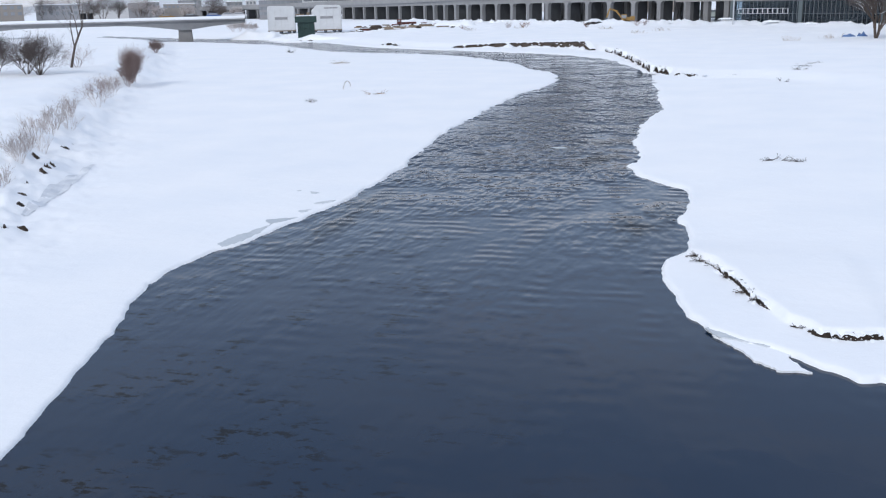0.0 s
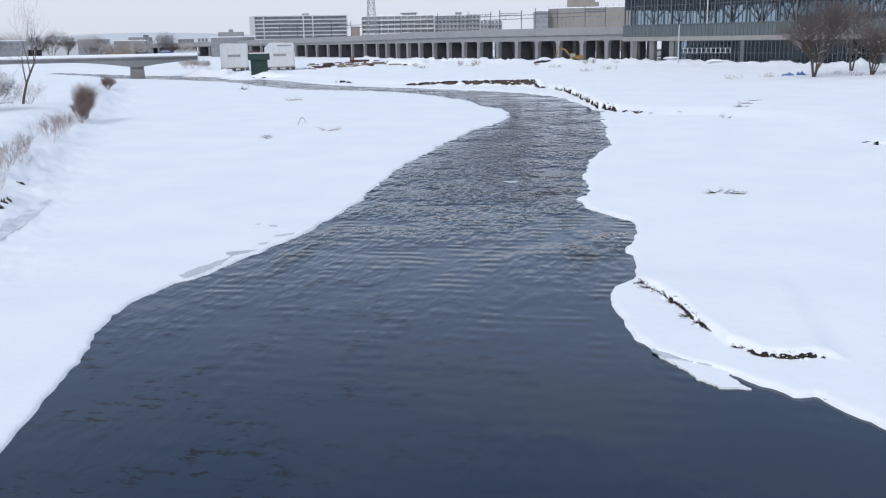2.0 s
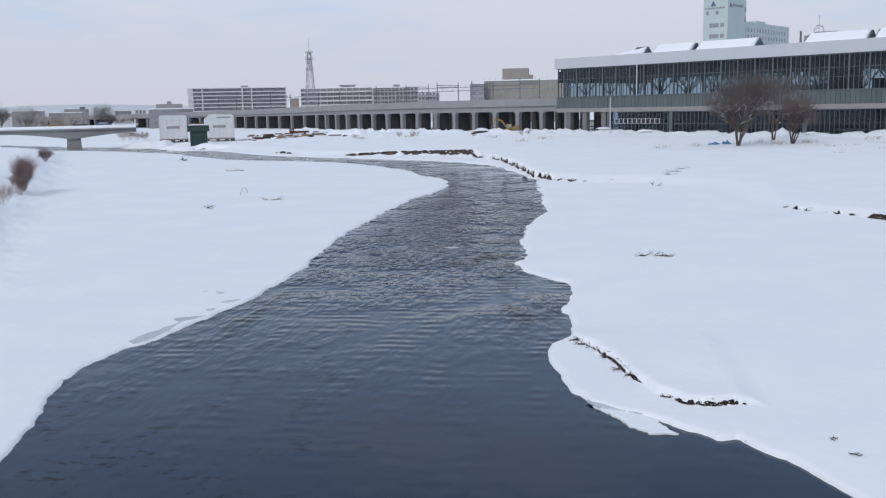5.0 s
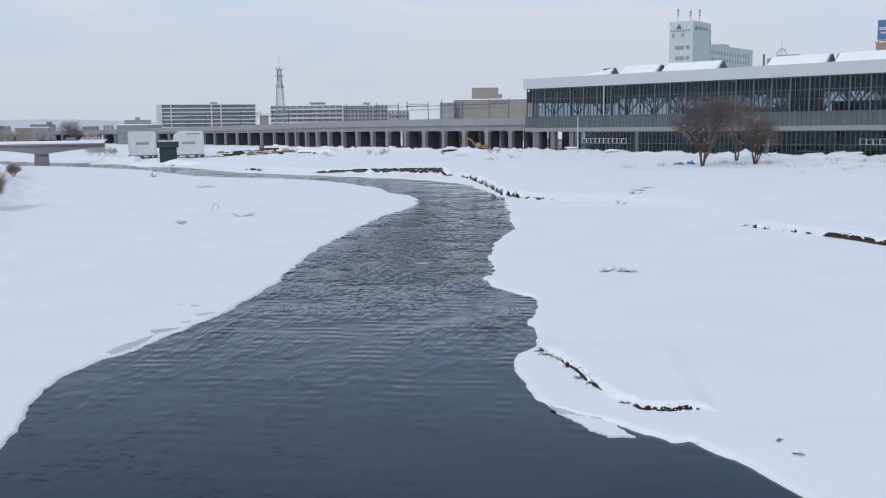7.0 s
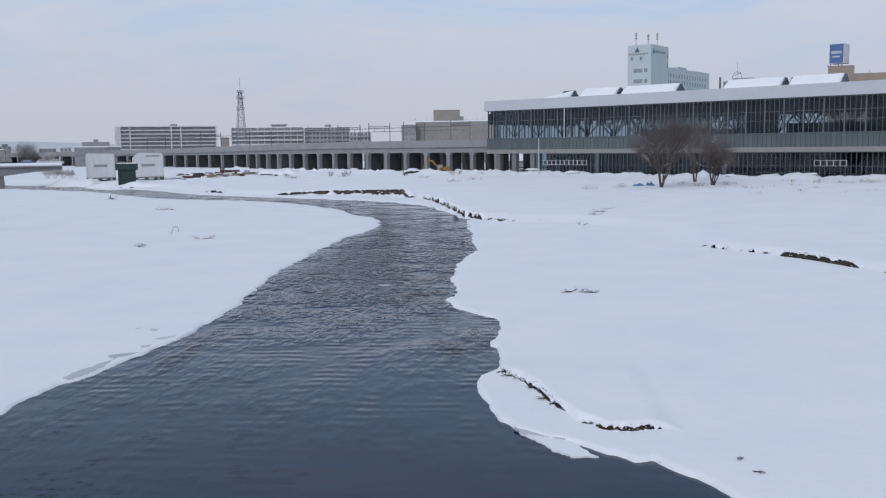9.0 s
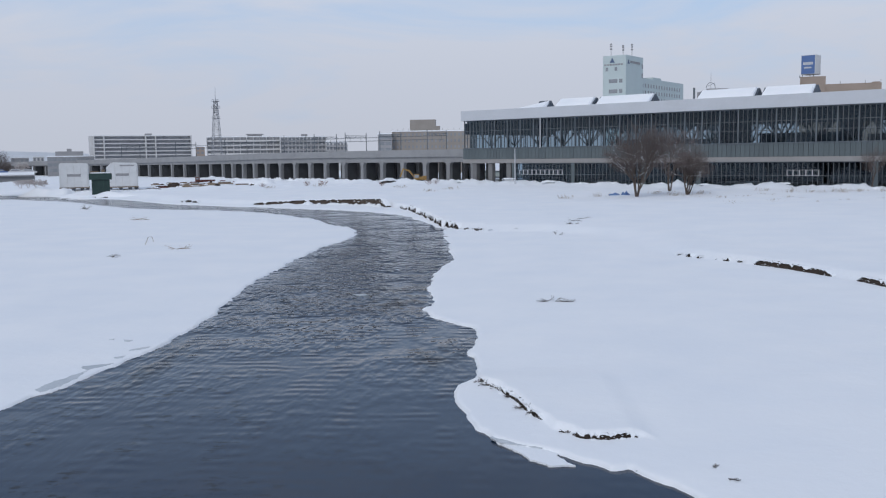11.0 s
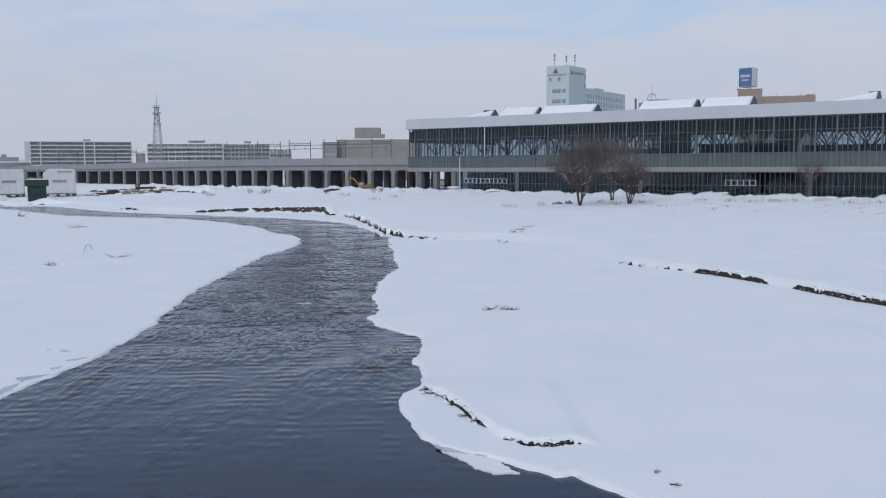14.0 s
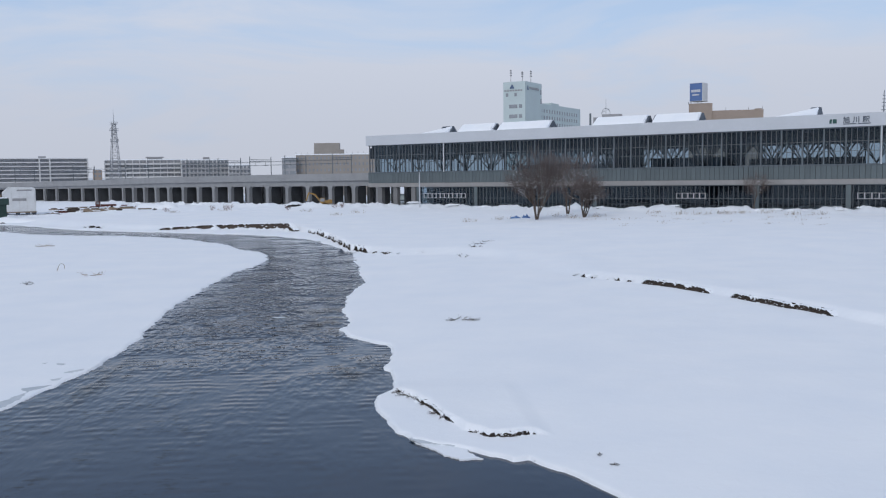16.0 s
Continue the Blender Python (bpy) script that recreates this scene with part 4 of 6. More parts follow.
    rod(bm, (1.8, 0, rise(3.78, 420)), (1.8, 0, rise(3.78, 420) + 6.5), 0.07)
    rod(bm, (0.2, 0, rise(3.9, 420)), (3.4, 0, rise(4.1, 420)), 0.08)
    part("aerial_frame", bm, STEEL, h)
    m = Matrix.Translation(bearing(13.45, 430)) @ Matrix.Rotation(radians(-13), 4, "Z")
    h = thing("chimney", "slim grey chimney beside a small plant room", "chimney", m)
    part("stack", boxes((0, 0.9, 0, 0.9, 0, rise(3.85, 430))), STEEL, h)
    part("plant_room", boxes((1.8, 4.6, 0, 4, 0, rise(3.6, 430))), GREY_WALL, h)
    # low buildings far to the west
    h, w = slab_block("low_office", "low grey office with flat roof and penthouse", "office building", -24.35, -21.85, 560, rise(0.25, 560), GREY_WALL, 3, 10, window=(0.9, 0.5), storey=3.0)
    part("penthouse", boxes((-8, 6.5, 2, 9, rise(0.25, 560), rise(0.55, 560)), (-2, 0.5, 3, 6, rise(0.55, 560), rise(0.7, 560))), GREY_WALL, h)
    slab_block("warehouse", "grey warehouse with strip windows under snow", "warehouse", -29.7, -27.9, 620, rise(0.15, 620), BEIGE, 1, 8, window=(0.6, 0.4), storey=3.0)
    slab_block("warehouse", "blue-grey shed with flat snowy roof", "warehouse", -28.9, -27.6, 660, rise(0.35, 660), GREY_WALL, 1, 6, storey=3.0)
    slab_block("house", "dark low house under a snowy roof", "house", -26.2, -25.3, 640, rise(0.2, 640), GREY_WALL, 1, 4, storey=3.0)
    slab_block("house", "white boxy house beside the line", "house", -25.1, -24.5, 610, rise(0.25, 610), OFFWHITE, 1, 3, storey=3.0)
    slab_block("house", "pale low house among trees", "house", -33.5, -31.2, 640, rise(0.2, 640), OFFWHITE, 1, 6, storey=3.0)
    slab_block("house", "low grey houses under thick snowy roofs", "house", -36.4, -34.2, 560, rise(0.25, 560), GREY_WALL, 2, 7, storey=3.0)
    slab_block("warehouse", "long low depot with a pale roof edge", "warehouse", -31.6, -29.9, 600, rise(0.28, 600), GREY_WALL, 2, 10, window=(0.7, 0.4), storey=3.0)
    slab_block("house", "brown-walled house beyond the bridge", "house", -39.5, -37.0, 540, rise(0.3, 540), BEIGE, 2, 7, storey=3.0)
    # ridge on the skyline, its haze put into the pale colour
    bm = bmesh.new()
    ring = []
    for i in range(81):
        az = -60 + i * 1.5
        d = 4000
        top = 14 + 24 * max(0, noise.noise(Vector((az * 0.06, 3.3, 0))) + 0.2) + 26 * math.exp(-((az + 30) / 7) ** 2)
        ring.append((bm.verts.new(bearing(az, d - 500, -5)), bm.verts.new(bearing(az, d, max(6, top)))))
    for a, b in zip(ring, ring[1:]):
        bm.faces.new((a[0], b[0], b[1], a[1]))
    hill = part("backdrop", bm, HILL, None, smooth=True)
    tagged(hill, "snowy hills on the horizon, haze in their pale colour", "hills", kind="structure")


build_town()


# ---- lattice tower and railway masts ----
def build_tower():
    p = bearing(-14.98, 600)
    t = thing("radio_tower", "tall grey lattice radio tower with platforms", "radio tower", Matrix.Translation((p.x, p.y, 0)))
    top, base = 46.0, 3.7
    for sx in (-1, 1):
        for sy in (-1, 1):
            part("leg", rod(bmesh.new(), (sx * base, sy * base, 0), (sx * 0.9, sy * 0.9, top), 0.2, 0.13), TOWER, t)
    for k in range(13):
        z0, z1 = k * top / 13, (k + 1) * top / 13
        a, b = base + (0.9 - base) * k / 13, base + (0.9 - base) * (k + 1) / 13
        for q in range(4):
            c = Matrix.Rotation(q * math.pi / 2, 4, "Z")
            for u, w, r in (((-a, -a, z0), (b, -b, z1), 0.09), ((a, -a, z0), (-b, -b, z1), 0.09), ((-b, -b, z1), (b, -b, z1), 0.11)):
                part("brace", rod(bmesh.new(), c @ Vector(u), c @ Vector(w), r, sides=3), TOWER, t)
    for z, r in ((35.0, 2.5), (39.0, 1.7), (41.5, 2.6), (45.5, 2.3)):
        bm = bmesh.new()
        rod(bm, (0, 0, z), (0, 0, z + 0.25), r, r, 10)
        for k in range(10):
            a = k * math.tau / 10
            rod(bm, (r * math.cos(a), r * math.sin(a), z), (r * math.cos(a), r * math.sin(a), z + 1.3), 0.07, sides=3)
            b = a + math.tau / 10
            rod(bm, (r * math.cos(a), r * math.sin(a), z + 1.3), (r * math.cos(b), r * math.sin(b), z + 1.3), 0.07, sides=3)
        part("platform", bm, TOWER, t)
    part("aerial", rod(bmesh.new(), (0, 0, top), (0, 0, 54.5), 0.2, 0.07), TOWER, t)
    for k in range(5):
        part("dish", rod(bmesh.new(), (0.8 * (-1) ** k, -1.0, 37.5 + k * 2), (0.8 * (-1) ** k, -1.6, 37.5 + k * 2), 0.6, 0.6, 8), GREY_WALL, t)


build_tower()


def build_masts():
    last = []
    for s in (22, 44, 62, 80, 100, 150, 200, 260):
        x, y, a, k = along(VIADUCT, s)
        n = Vector((math.sin(a), -math.cos(a), 0))
        n = -n if n.y < 0 else n
        z = 10.9 if s < 110 else 10.2
        m = Matrix.Translation((x, y, z)) @ Matrix.Rotation(math.atan2(n.y, n.x), 4, "Z")
        t = thing("catenary_mast", "grey steel catenary portal over the tracks", "railway mast", m, "catenary masts")
        part("post", rod(bmesh.new(), (0.8, 0, 0), (0.8, 0, 8.2), 0.17, 0.14), STEEL, t)
        part("post", rod(bmesh.new(), (11.2, 0, 0), (11.2, 0, 8.2), 0.17, 0.14), STEEL, t)
        bm = bmesh.new()
        rod(bm, (0.6, 0, 6.4), (11.4, 0, 6.4), 0.09)
        rod(bm, (0.6, 0, 7.1), (11.4, 0, 7.1), 0.09)
        for j in range(9):
            rod(bm, (0.8 + 1.2 * j, 0, 6.4 + 0.7 * (j % 2)), (2.0 + 1.2 * j, 0, 7.1 - 0.7 * (j % 2)), 0.05, sides=3)
        part("beam", bm, STEEL, t)
        bm = bmesh.new()
        for q in (3.5, 8.5):
            rod(bm, (q, 0, 6.4), (q, 0, 4.9), 0.07, sides=4)
            rod(bm, (q - 0.7, 0, 5.0), (q + 0.7, 0, 5.0), 0.06, sides=4)
        part("hanger", bm, STEEL, t)
        ends = [m @ Vector((q, 0, zz)) for q in (3.5, 8.5, 0.8) for zz in (5.0, 6.2)]
        last.append(ends)
    w = thing("catenary_wires", "thin dark overhead wires along the tracks", "overhead wire")
    for a, b in zip(last, last[1:]):
        for p, q in zip(a, b):
            part("wire", rod(bmesh.new(), p, q, 0.035, sides=3), STEEL, w)


build_masts()


# ---- old road bridge far upstream ----
def build_bridge():
    p = bearing(-27.6, 291)
    m = Matrix.Translation((p.x, p.y, 0)) @ Matrix.Rotation(radians(27.0), 4, "Z")
    b = thing("road_bridge", "low grey concrete road bridge with haunched girders", "bridge", m)
    top = 6.15
    bm = bmesh.new()
    pts = []
    n = 60
    lo, hi, piers = -95.0, 13.0, (-64.0, -4.3)
    for i in range(n + 1):
        x = lo + (hi - lo) * i / n
        d = min(abs(x - q) for q in piers)
        pts.append((x, top - 1.25 - 1.8 * max(0, 1 - d / 18) ** 1.6))
    outline = [(x, z) for x, z in pts] + [(hi, top - 0.35), (lo, top - 0.35)]
    prism(bm, outline, 0, 8)
    bmesh.ops.recalc_face_normals(bm, faces=bm.faces)
    part("girder", bm, CONCRETE, b)
    part("kerb", boxes((lo, hi, -0.5, 0.2, top - 0.38, top), (lo, hi, 7.8, 8.5, top - 0.38, top)), CONCRETE, b)
    bm = bmesh.new()
    prism(bm, [(0.2, top - 0.34), (7.8, top - 0.34), (7.8, top + 0.5), (7.0, top + 0.7), (6.2, top + 0.25), (2.2, top + 0.25), (1.4, top + 0.85), (0.6, top + 0.8), (0.2, top + 0.3)], lo, hi)
    bmesh.ops.transform(bm, matrix=Matrix.Rotation(radians(90), 4, "Z") @ Matrix.Diagonal((1, -1, 1, 1)), verts=bm.verts)
    bmesh.ops.recalc_face_normals(bm, faces=bm.faces)
    part("deck_snow", bm, SNOW, b, "snow banked along the deck")
    for q in piers:
        bm = bmesh.new()
        prism(bm, [(q - 2.1, -1.5), (q + 2.1, -1.5), (q + 1.75, top - 2.2), (q - 1.75, top - 2.2)], 0.6, 7.4)
        bmesh.ops.recalc_face_normals(bm, faces=bm.faces)
        part("pier", bm, CONCRETE_PALE, b, "pale stained concrete pier")
    return m, top


BRIDGE, BRIDGE_TOP = build_bridge()


def car(m, paint, label):
    c = thing("car", label, "car", m, "cars on the bridge")
    bm = bmesh.new()
    prism(bm, [(-2.1, 0.35), (2.1, 0.35), (2.15, 0.85), (1.3, 0.95), (0.75, 1.45), (-1.2, 1.5), (-1.9, 1.0), (-2.15, 0.9)], -0.82, 0.82)
    bmesh.ops.recalc_face_normals(bm, faces=bm.faces)
    part("body", bm, paint, c)
    bm = bmesh.new()
    prism(bm, [(-1.6, 1.0), (1.05, 1.0), (0.68, 1.38), (-1.15, 1.42)], -0.84, 0.84)
    bmesh.ops.recalc_face_normals(bm, faces=bm.faces)
    part("window", bm, WINDOW, c)
    for x in (-1.3, 1.35):
        for y in (-0.8, 0.65):
            part("wheel", rod(bmesh.new(), (x, y, 0.32), (x, y + 0.16, 0.32), 0.32, 0.32, 10), RUBBER, c)


for x, paint, label in ((-9.0, YELLOW, "muddy yellow van on the snowy bridge"), (-2.2, CAR_DARK, "black car on the snowy bridge"), (4.2, BLUE_SIGN, "blue car on the snowy bridge"), (8.4, CAR_WHITE, "white car on the snowy bridge"), (11.6, CAR_WHITE, "white car on the snowy bridge")):
    car(BRIDGE @ Matrix.Translation((x, 3.2, BRIDGE_TOP + 0.25)), paint, label)


# ---- building site by the river ----
def enclosure(x0, x1, dist_xy, label, hip):
    """A sheeted winter shelter on sleepers."""
    cx, cy = dist_xy
    g = level(cx, cy)
    m = Matrix.Translation((cx, cy, g)) @ Matrix.Rotation(radians(21.5), 4, "Z")
    e = thing("construction_shelter", label, "site shelter", m, "site shelters")
    w = (x1 - x0) / 2
    h = 9.3 - g
    bm = bmesh.new()
    prism(bm, [(-w, 1.0), (w, 1.0), (w, h - 0.5), (w - 0.5, h), (-w + hip, h + 0.15), (-w, h - hip * 0.8)], 0, 9)
    bmesh.ops.recalc_face_normals(bm, faces=bm.faces)
    bmesh.ops.bevel(bm, geom=list(bm.edges), offset=0.12, segments=2, affect="EDGES")
    part("tarpaulin", bm, SHEET, e)
    for k in range(5):
        x = -w + 0.35 + (2 * w - 0.7) * k / 4
        part("seam", rod(bmesh.new(), (x, -0.03, 1.1), (x, -0.03, h - 0.7 - (hip * 0.7 if k == 0 else 0)), 0.045, sides=4), OFFWHITE, e)
    part("vent", boxes((-1.9, 1.9, -0.08, 0.1, h * 0.52, h * 0.52 + 0.75)), GREY_WALL, e, "grey vent strip")
    if hip > 1:
        part("vent", boxes((-0.6, w - 1, -0.08, 0.1, h - 1.0, h - 0.6)), GREY_WALL, e, "grey vent strip")
    part("skid", boxes((-w - 0.1, w + 0.1, -0.15, 9.1, 0.75, 1.05)), TIMBER, e)
    for x in (-w + 0.6, -w * 0.2, w * 0.4, w - 0.9):
        for y in (0.1, 8.2):
            part("sleeper", boxes((x, x + 0.9, y, y + 0.8, -0.4, 0.78)), DARK, e)


enclosure(0, 8.2, (-117.2, 276.2), "white sheeted site shelter on timber sleepers", 0.45)
enclosure(0, 9.0, (-104.4, 281.0), "white sheeted site shelter with sloping roof edge", 1.7)


def build_formwork():
    x, y = -102.9, 260.2
    g = level(x, y)
    m = Matrix.Translation((x, y, g)) @ Matrix.Rotation(radians(21.6), 4, "Z")
    f = thing("pier_formwork", "dark green formwork round a new bridge pier", "formwork", m)
    h = 6.6 - g
    part("shaft", boxes((-2.4, 2.4, 0, 3.2, -0.5, h - 1.6), bevel=0.08), GREEN, f)
    part("head", boxes((-3.05, 3.05, -0.5, 3.7, h - 1.9, h - 0.15), bevel=0.1), GREEN, f)
    for z in (0.7, 1.7, 2.6):
        part("waler", boxes((-2.25, 2.25, -0.12, 0, z, z + 0.16)), GREEN, f)
    for x in (-2.0, -0.7, 0.7, 2.0):
        part("stud", boxes((x - 0.07, x + 0.07, -0.2, -0.12, 0, h - 1.8)), GREEN, f)
    part("snow_cap", boxes((-2.6, 2.6, -0.2, 3.4, h - 0.15, h + 0.15), bevel=0.06), SNOW, f)
    part("planks", boxes((-2.8, -0.4, 0.2, 2.6, h + 0.15, h + 0.5), (0.3, 1.2, 0.6, 2.4, h + 0.15, h + 0.9)), TIMBER, f)


build_formwork()


def excavator():
    x, y = bearing(-3.0, 301).xy
    m = Matrix.Translation((x, y, level(x, y) - 0.1)) @ Matrix.Rotation(radians(12), 4, "Z")
    e = thing("excavator", "yellow excavator with raised boom on snow", "excavator", m)
    for s in (-1, 1):
        bm = bmesh.new()
        prism(bm, [(-2.1, 0.3), (-1.8, 0), (1.8, 0), (2.1, 0.3), (2.1, 0.65), (1.8, 0.9), (-1.8, 0.9), (-2.1, 0.65)], s * 1.15 - 0.3, s * 1.15 + 0.3)
        bmesh.ops.recalc_face_normals(bm, faces=bm.faces)
        part("track", bm, RUBBER, e)
    part("body", boxes((-0.6, 2.6, -1.3, 1.3, 1.05, 2.1), (1.5, 2.7, -1.25, 1.25, 1.2, 2.35), bevel=0.1), YELLOW, e)
    cab = part("cab", boxes((-1.3, 0.3, -1.3, -0.2, 1.05, 2.95), bevel=0.1), YELLOW, e)
    part("window", boxes((-1.2, 0.1, -1.33, -1.28, 1.8, 2.75), (-1.33, -1.28, -1.2, -0.3, 1.8, 2.75)), WINDOW, cab)
    bm = bmesh.new()
    prism(bm, [(-0.9, 1.4), (-0.5, 1.3), (-2.5, 4.2), (-4.6, 4.8), (-4.7, 4.45), (-2.9, 3.8)], -0.05, 0.4)
    bmesh.ops.recalc_face_normals(bm, faces=bm.faces)
    part("boom", bm, YELLOW, e)
    bm = bmesh.new()
    prism(bm, [(-4.4, 5.0), (-4.9, 4.7), (-5.9, 2.0), (-5.5, 1.95)], 0.02, 0.33)
    bmesh.ops.recalc_face_normals(bm, faces=bm.faces)
    part("arm", bm, YELLOW, e)
    part("ram", rod(bmesh.new(), (-1.0, 0.1, 2.0), (-2.9, 0.1, 3.9), 0.11), STEEL, e)
    bm = bmesh.new()
    prism(bm, [(-6.0, 2.1), (-5.4, 2.1), (-4.9, 1.5), (-5.1, 0.9), (-5.8, 0.8), (-6.1, 1.2)], -0.35, 0.7)
    bmesh.ops.recalc_face_normals(bm, faces=bm.faces)
    part("bucket", bm, STEEL, e)


excavator()


def heap(name, label, category, x, y, w, d, h, mat, seed):
    """A low uneven heap that rests on the ground."""
    g = level(x, y)
    bm = bmesh.new()
    bmesh.ops.create_grid(bm, x_segments=22, y_segments=10, size=1)
    for v in bm.verts:
        a, b = v.co.x, v.co.y
        k = max(0, 1 - a * a) * max(0, 1 - b * b)
        lump = 0.7 + 0.6 * noise.noise(Vector((a * 2.4 + seed, b * 2.4, seed * 0.7)))
        v.co = Vector((a * w / 2, b * d / 2, -0.25 + (h + 0.25) * k ** 0.5 * max(0.15, lump)))
    ob = part(name, bm, mat, None, at=Matrix.Translation((x, y, g)), smooth=mat is SNOW)
    return tagged(ob, label, category)


def stack(name, label, category, x, y, turn, sizes, mat):
    """Beams or boards laid on one another."""
    m = Matrix.Translation((x, y, level(x, y) - 0.05)) @ Matrix.Rotation(radians(turn), 4, "Z")
    s = thing(name, label, category, m)
    for i, (l, z, y0) in enumerate(sizes):
        part("beam", boxes((-l / 2, l / 2, y0, y0 + 0.4, z, z + 0.36), bevel=0.02), mat, s)
    part("snow_cap", boxes((-sizes[0][0] / 2.4, sizes[0][0] / 2.4, 0.0, 1.2, max(z for _, z, _ in sizes) + 0.36, max(z for _, z, _ in sizes) + 0.55), bevel=0.07), SNOW, s)


def spot(az, dist):
    return bearing(az, dist).xy


stack("steel_beams", "rusty red steel beams stacked on the snow", "steel beams", *spot(-16.1, 338), 18, [(6.5, 0, 0), (6.2, 0, 0.5), (6.3, 0, 1.0), (6.0, 0.37, 0.2), (5.8, 0.37, 0.7)], RUST)
stack("timber_stack", "stacked grey-brown timber on snowy ground", "timber stack", *spot(-17.6, 322), 25, [(5.0, 0, 0), (4.8, 0, 0.5), (4.6, 0, 1.0), (4.7, 0.37, 0.3), (3.8, 0.74, 0.3)], TIMBER)
stack("timber_stack", "low pile of boards beside the rubble", "timber stack", *spot(-14.6, 305), 22, [(5.2, 0, 0), (5.0, 0, 0.5), (4.0, 0.37, 0.2)], TIMBER)
stack("timber_stack", "loose planks half buried in snow", "timber stack", *spot(-13.6, 303), 12, [(4.0, 0, 0), (3.6, 0, 0.5)], TIMBER)
heap("rubble", "brown rubble heap dusted with snow", "rubble", *spot(-17.9, 311), 8, 4, 1.3, EARTH, 2)
heap("rubble", "grey-brown spoil heap on the river bank", "rubble", *spot(-16.4, 308), 9, 4, 1.0, TIMBER, 5)
heap("gravel_heap", "dark spoil heap below the viaduct", "rubble", *spot(-4.75, 296), 6.5, 3, 1.0, RUBBER, 7)
heap("dark_hollow", "low dark patch beside the shelter", "bare ground", *spot(-18.8, 296), 8, 5, 0.45, EARTH, 9)
heap("blue_sheet", "crumpled blue tarpaulin on the site", "tarpaulin", *spot(-18.2, 318), 2.6, 2, 0.8, BLUE_TARP, 4)
x, y = (BRIDGE @ Vector((17.0, 3.0, 0))).xy
heap("snow_mound", "snow bank under the bridge end", "snow mound", x, y, 14, 12, 2.6, SNOW, 31)
heap("snow_mound", "cleared snow piled on the building site", "snow mound", *spot(-13.0, 322), 16, 6, 2.2, SNOW, 11)
heap("snow_mound", "ploughed snow heap beside the river bend", "snow mound", *spot(-22.6, 262), 12, 6, 1.8, SNOW, 13)
heap("snow_mound", "long snow bank before the site shelters", "snow mound", *spot(-21.2, 268), 26, 5, 1.5, SNOW, 15)
heap("blue_tarp", "blue tarpaulin bundle lying on snow", "tarpaulin", *spot(8.95, 199), 2.6, 1.6, 0.6, BLUE_TARP, 21)
heap("blue_tarp", "blue tarpaulin bundle beside a willow trunk", "tarpaulin", *spot(9.6, 200), 1.9, 1.4, 0.95, BLUE_TARP, 24)


# lumps of ploughed snow along the foot of the railway
rng = random.Random(77)
for i in range(64):
    s = rng.uniform(-15, 165)
    away = rng.uniform(3, 15)
    x, y = 4 - 0.753 * s - 0.658 * away, 300 + 0.658 * s - 0.753 * away
    tagged(heap("snow_lump", "rough lump of ploughed snow below the viaduct", "snow lump", x, y, rng.uniform(2.2, 6.5), rng.uniform(1.5, 3.5), rng.uniform(0.5, 1.35), SNOW, 400 + 3 * i), group="ploughed snow")
for i in range(40):
    s = rng.uniform(5, 160)
    away = rng.uniform(2.5, 9)
    x, y = -1 + 0.769 * s - 0.639 * away, 288 - 0.639 * s - 0.769 * away
    tagged(heap("snow_lump", "low lump of ploughed snow before the station", "snow lump", x, y, rng.uniform(1.8, 4.5), rng.uniform(1.4, 2.8), rng.uniform(0.2, 0.45), SNOW, 800 + 3 * i), group="ploughed snow")

# lamp post before the station
x, y = 13.5, 261.7
lp = thing("street_lamp", "tall pale steel lamp post in snow", "street lamp", Matrix.Translation((x, y, 0)))
part("pole", rod(bmesh.new(), (0, 0, 0.5), (0, 0, 12.3), 0.19, 0.13, 8), FASCIA, lp)
part("lamp_head", boxes((-0.9, 0.9, -0.25, 0.25, 12.2, 12.45), bevel=0.05), STEEL, lp)
x, y = spot(-27.92, 560)
lp = thing("street_lamp", "distant floodlight mast beside the line", "floodlight", Matrix.Translation((x, y, 0)))
part("pole", rod(bmesh.new(), (0, 0, 0.5), (0, 0, 14.0), 0.3, 0.2, 6), STEEL, lp)
part("lamp_head", boxes((-1.5, 1.5, -0.3, 0.3, 13.2, 14.6)), STEEL, lp)


# ---- bare trees, shrubs and dry stems ----
class Sprigs:
    """Collects thin tapered stems in one mesh."""

    def __init__(self):
        self.v, self.f = [], []

    def stem(self, a, b, r0, r1, sides=3):
        d = (b - a).normalized()
        s = d.orthogonal().normalized()
        t = d.cross(s)
        n = len(self.v)
        for c, r in ((a, r0), (b, r1)):
            for k in range(sides):
                q = k * math.tau / sides
                self.v.append(c + (s * math.cos(q) + t * math.sin(q)) * r)
        for k in range(sides):
            j = (k + 1) % sides
            self.f.append((n + k, n + j, n + sides + j, n + sides + k))

    def mesh(self, name):
        me = bpy.data.meshes.new(name)
        me.from_pydata([tuple(p) for p in self.v], [], self.f)
        me.update()
        return me


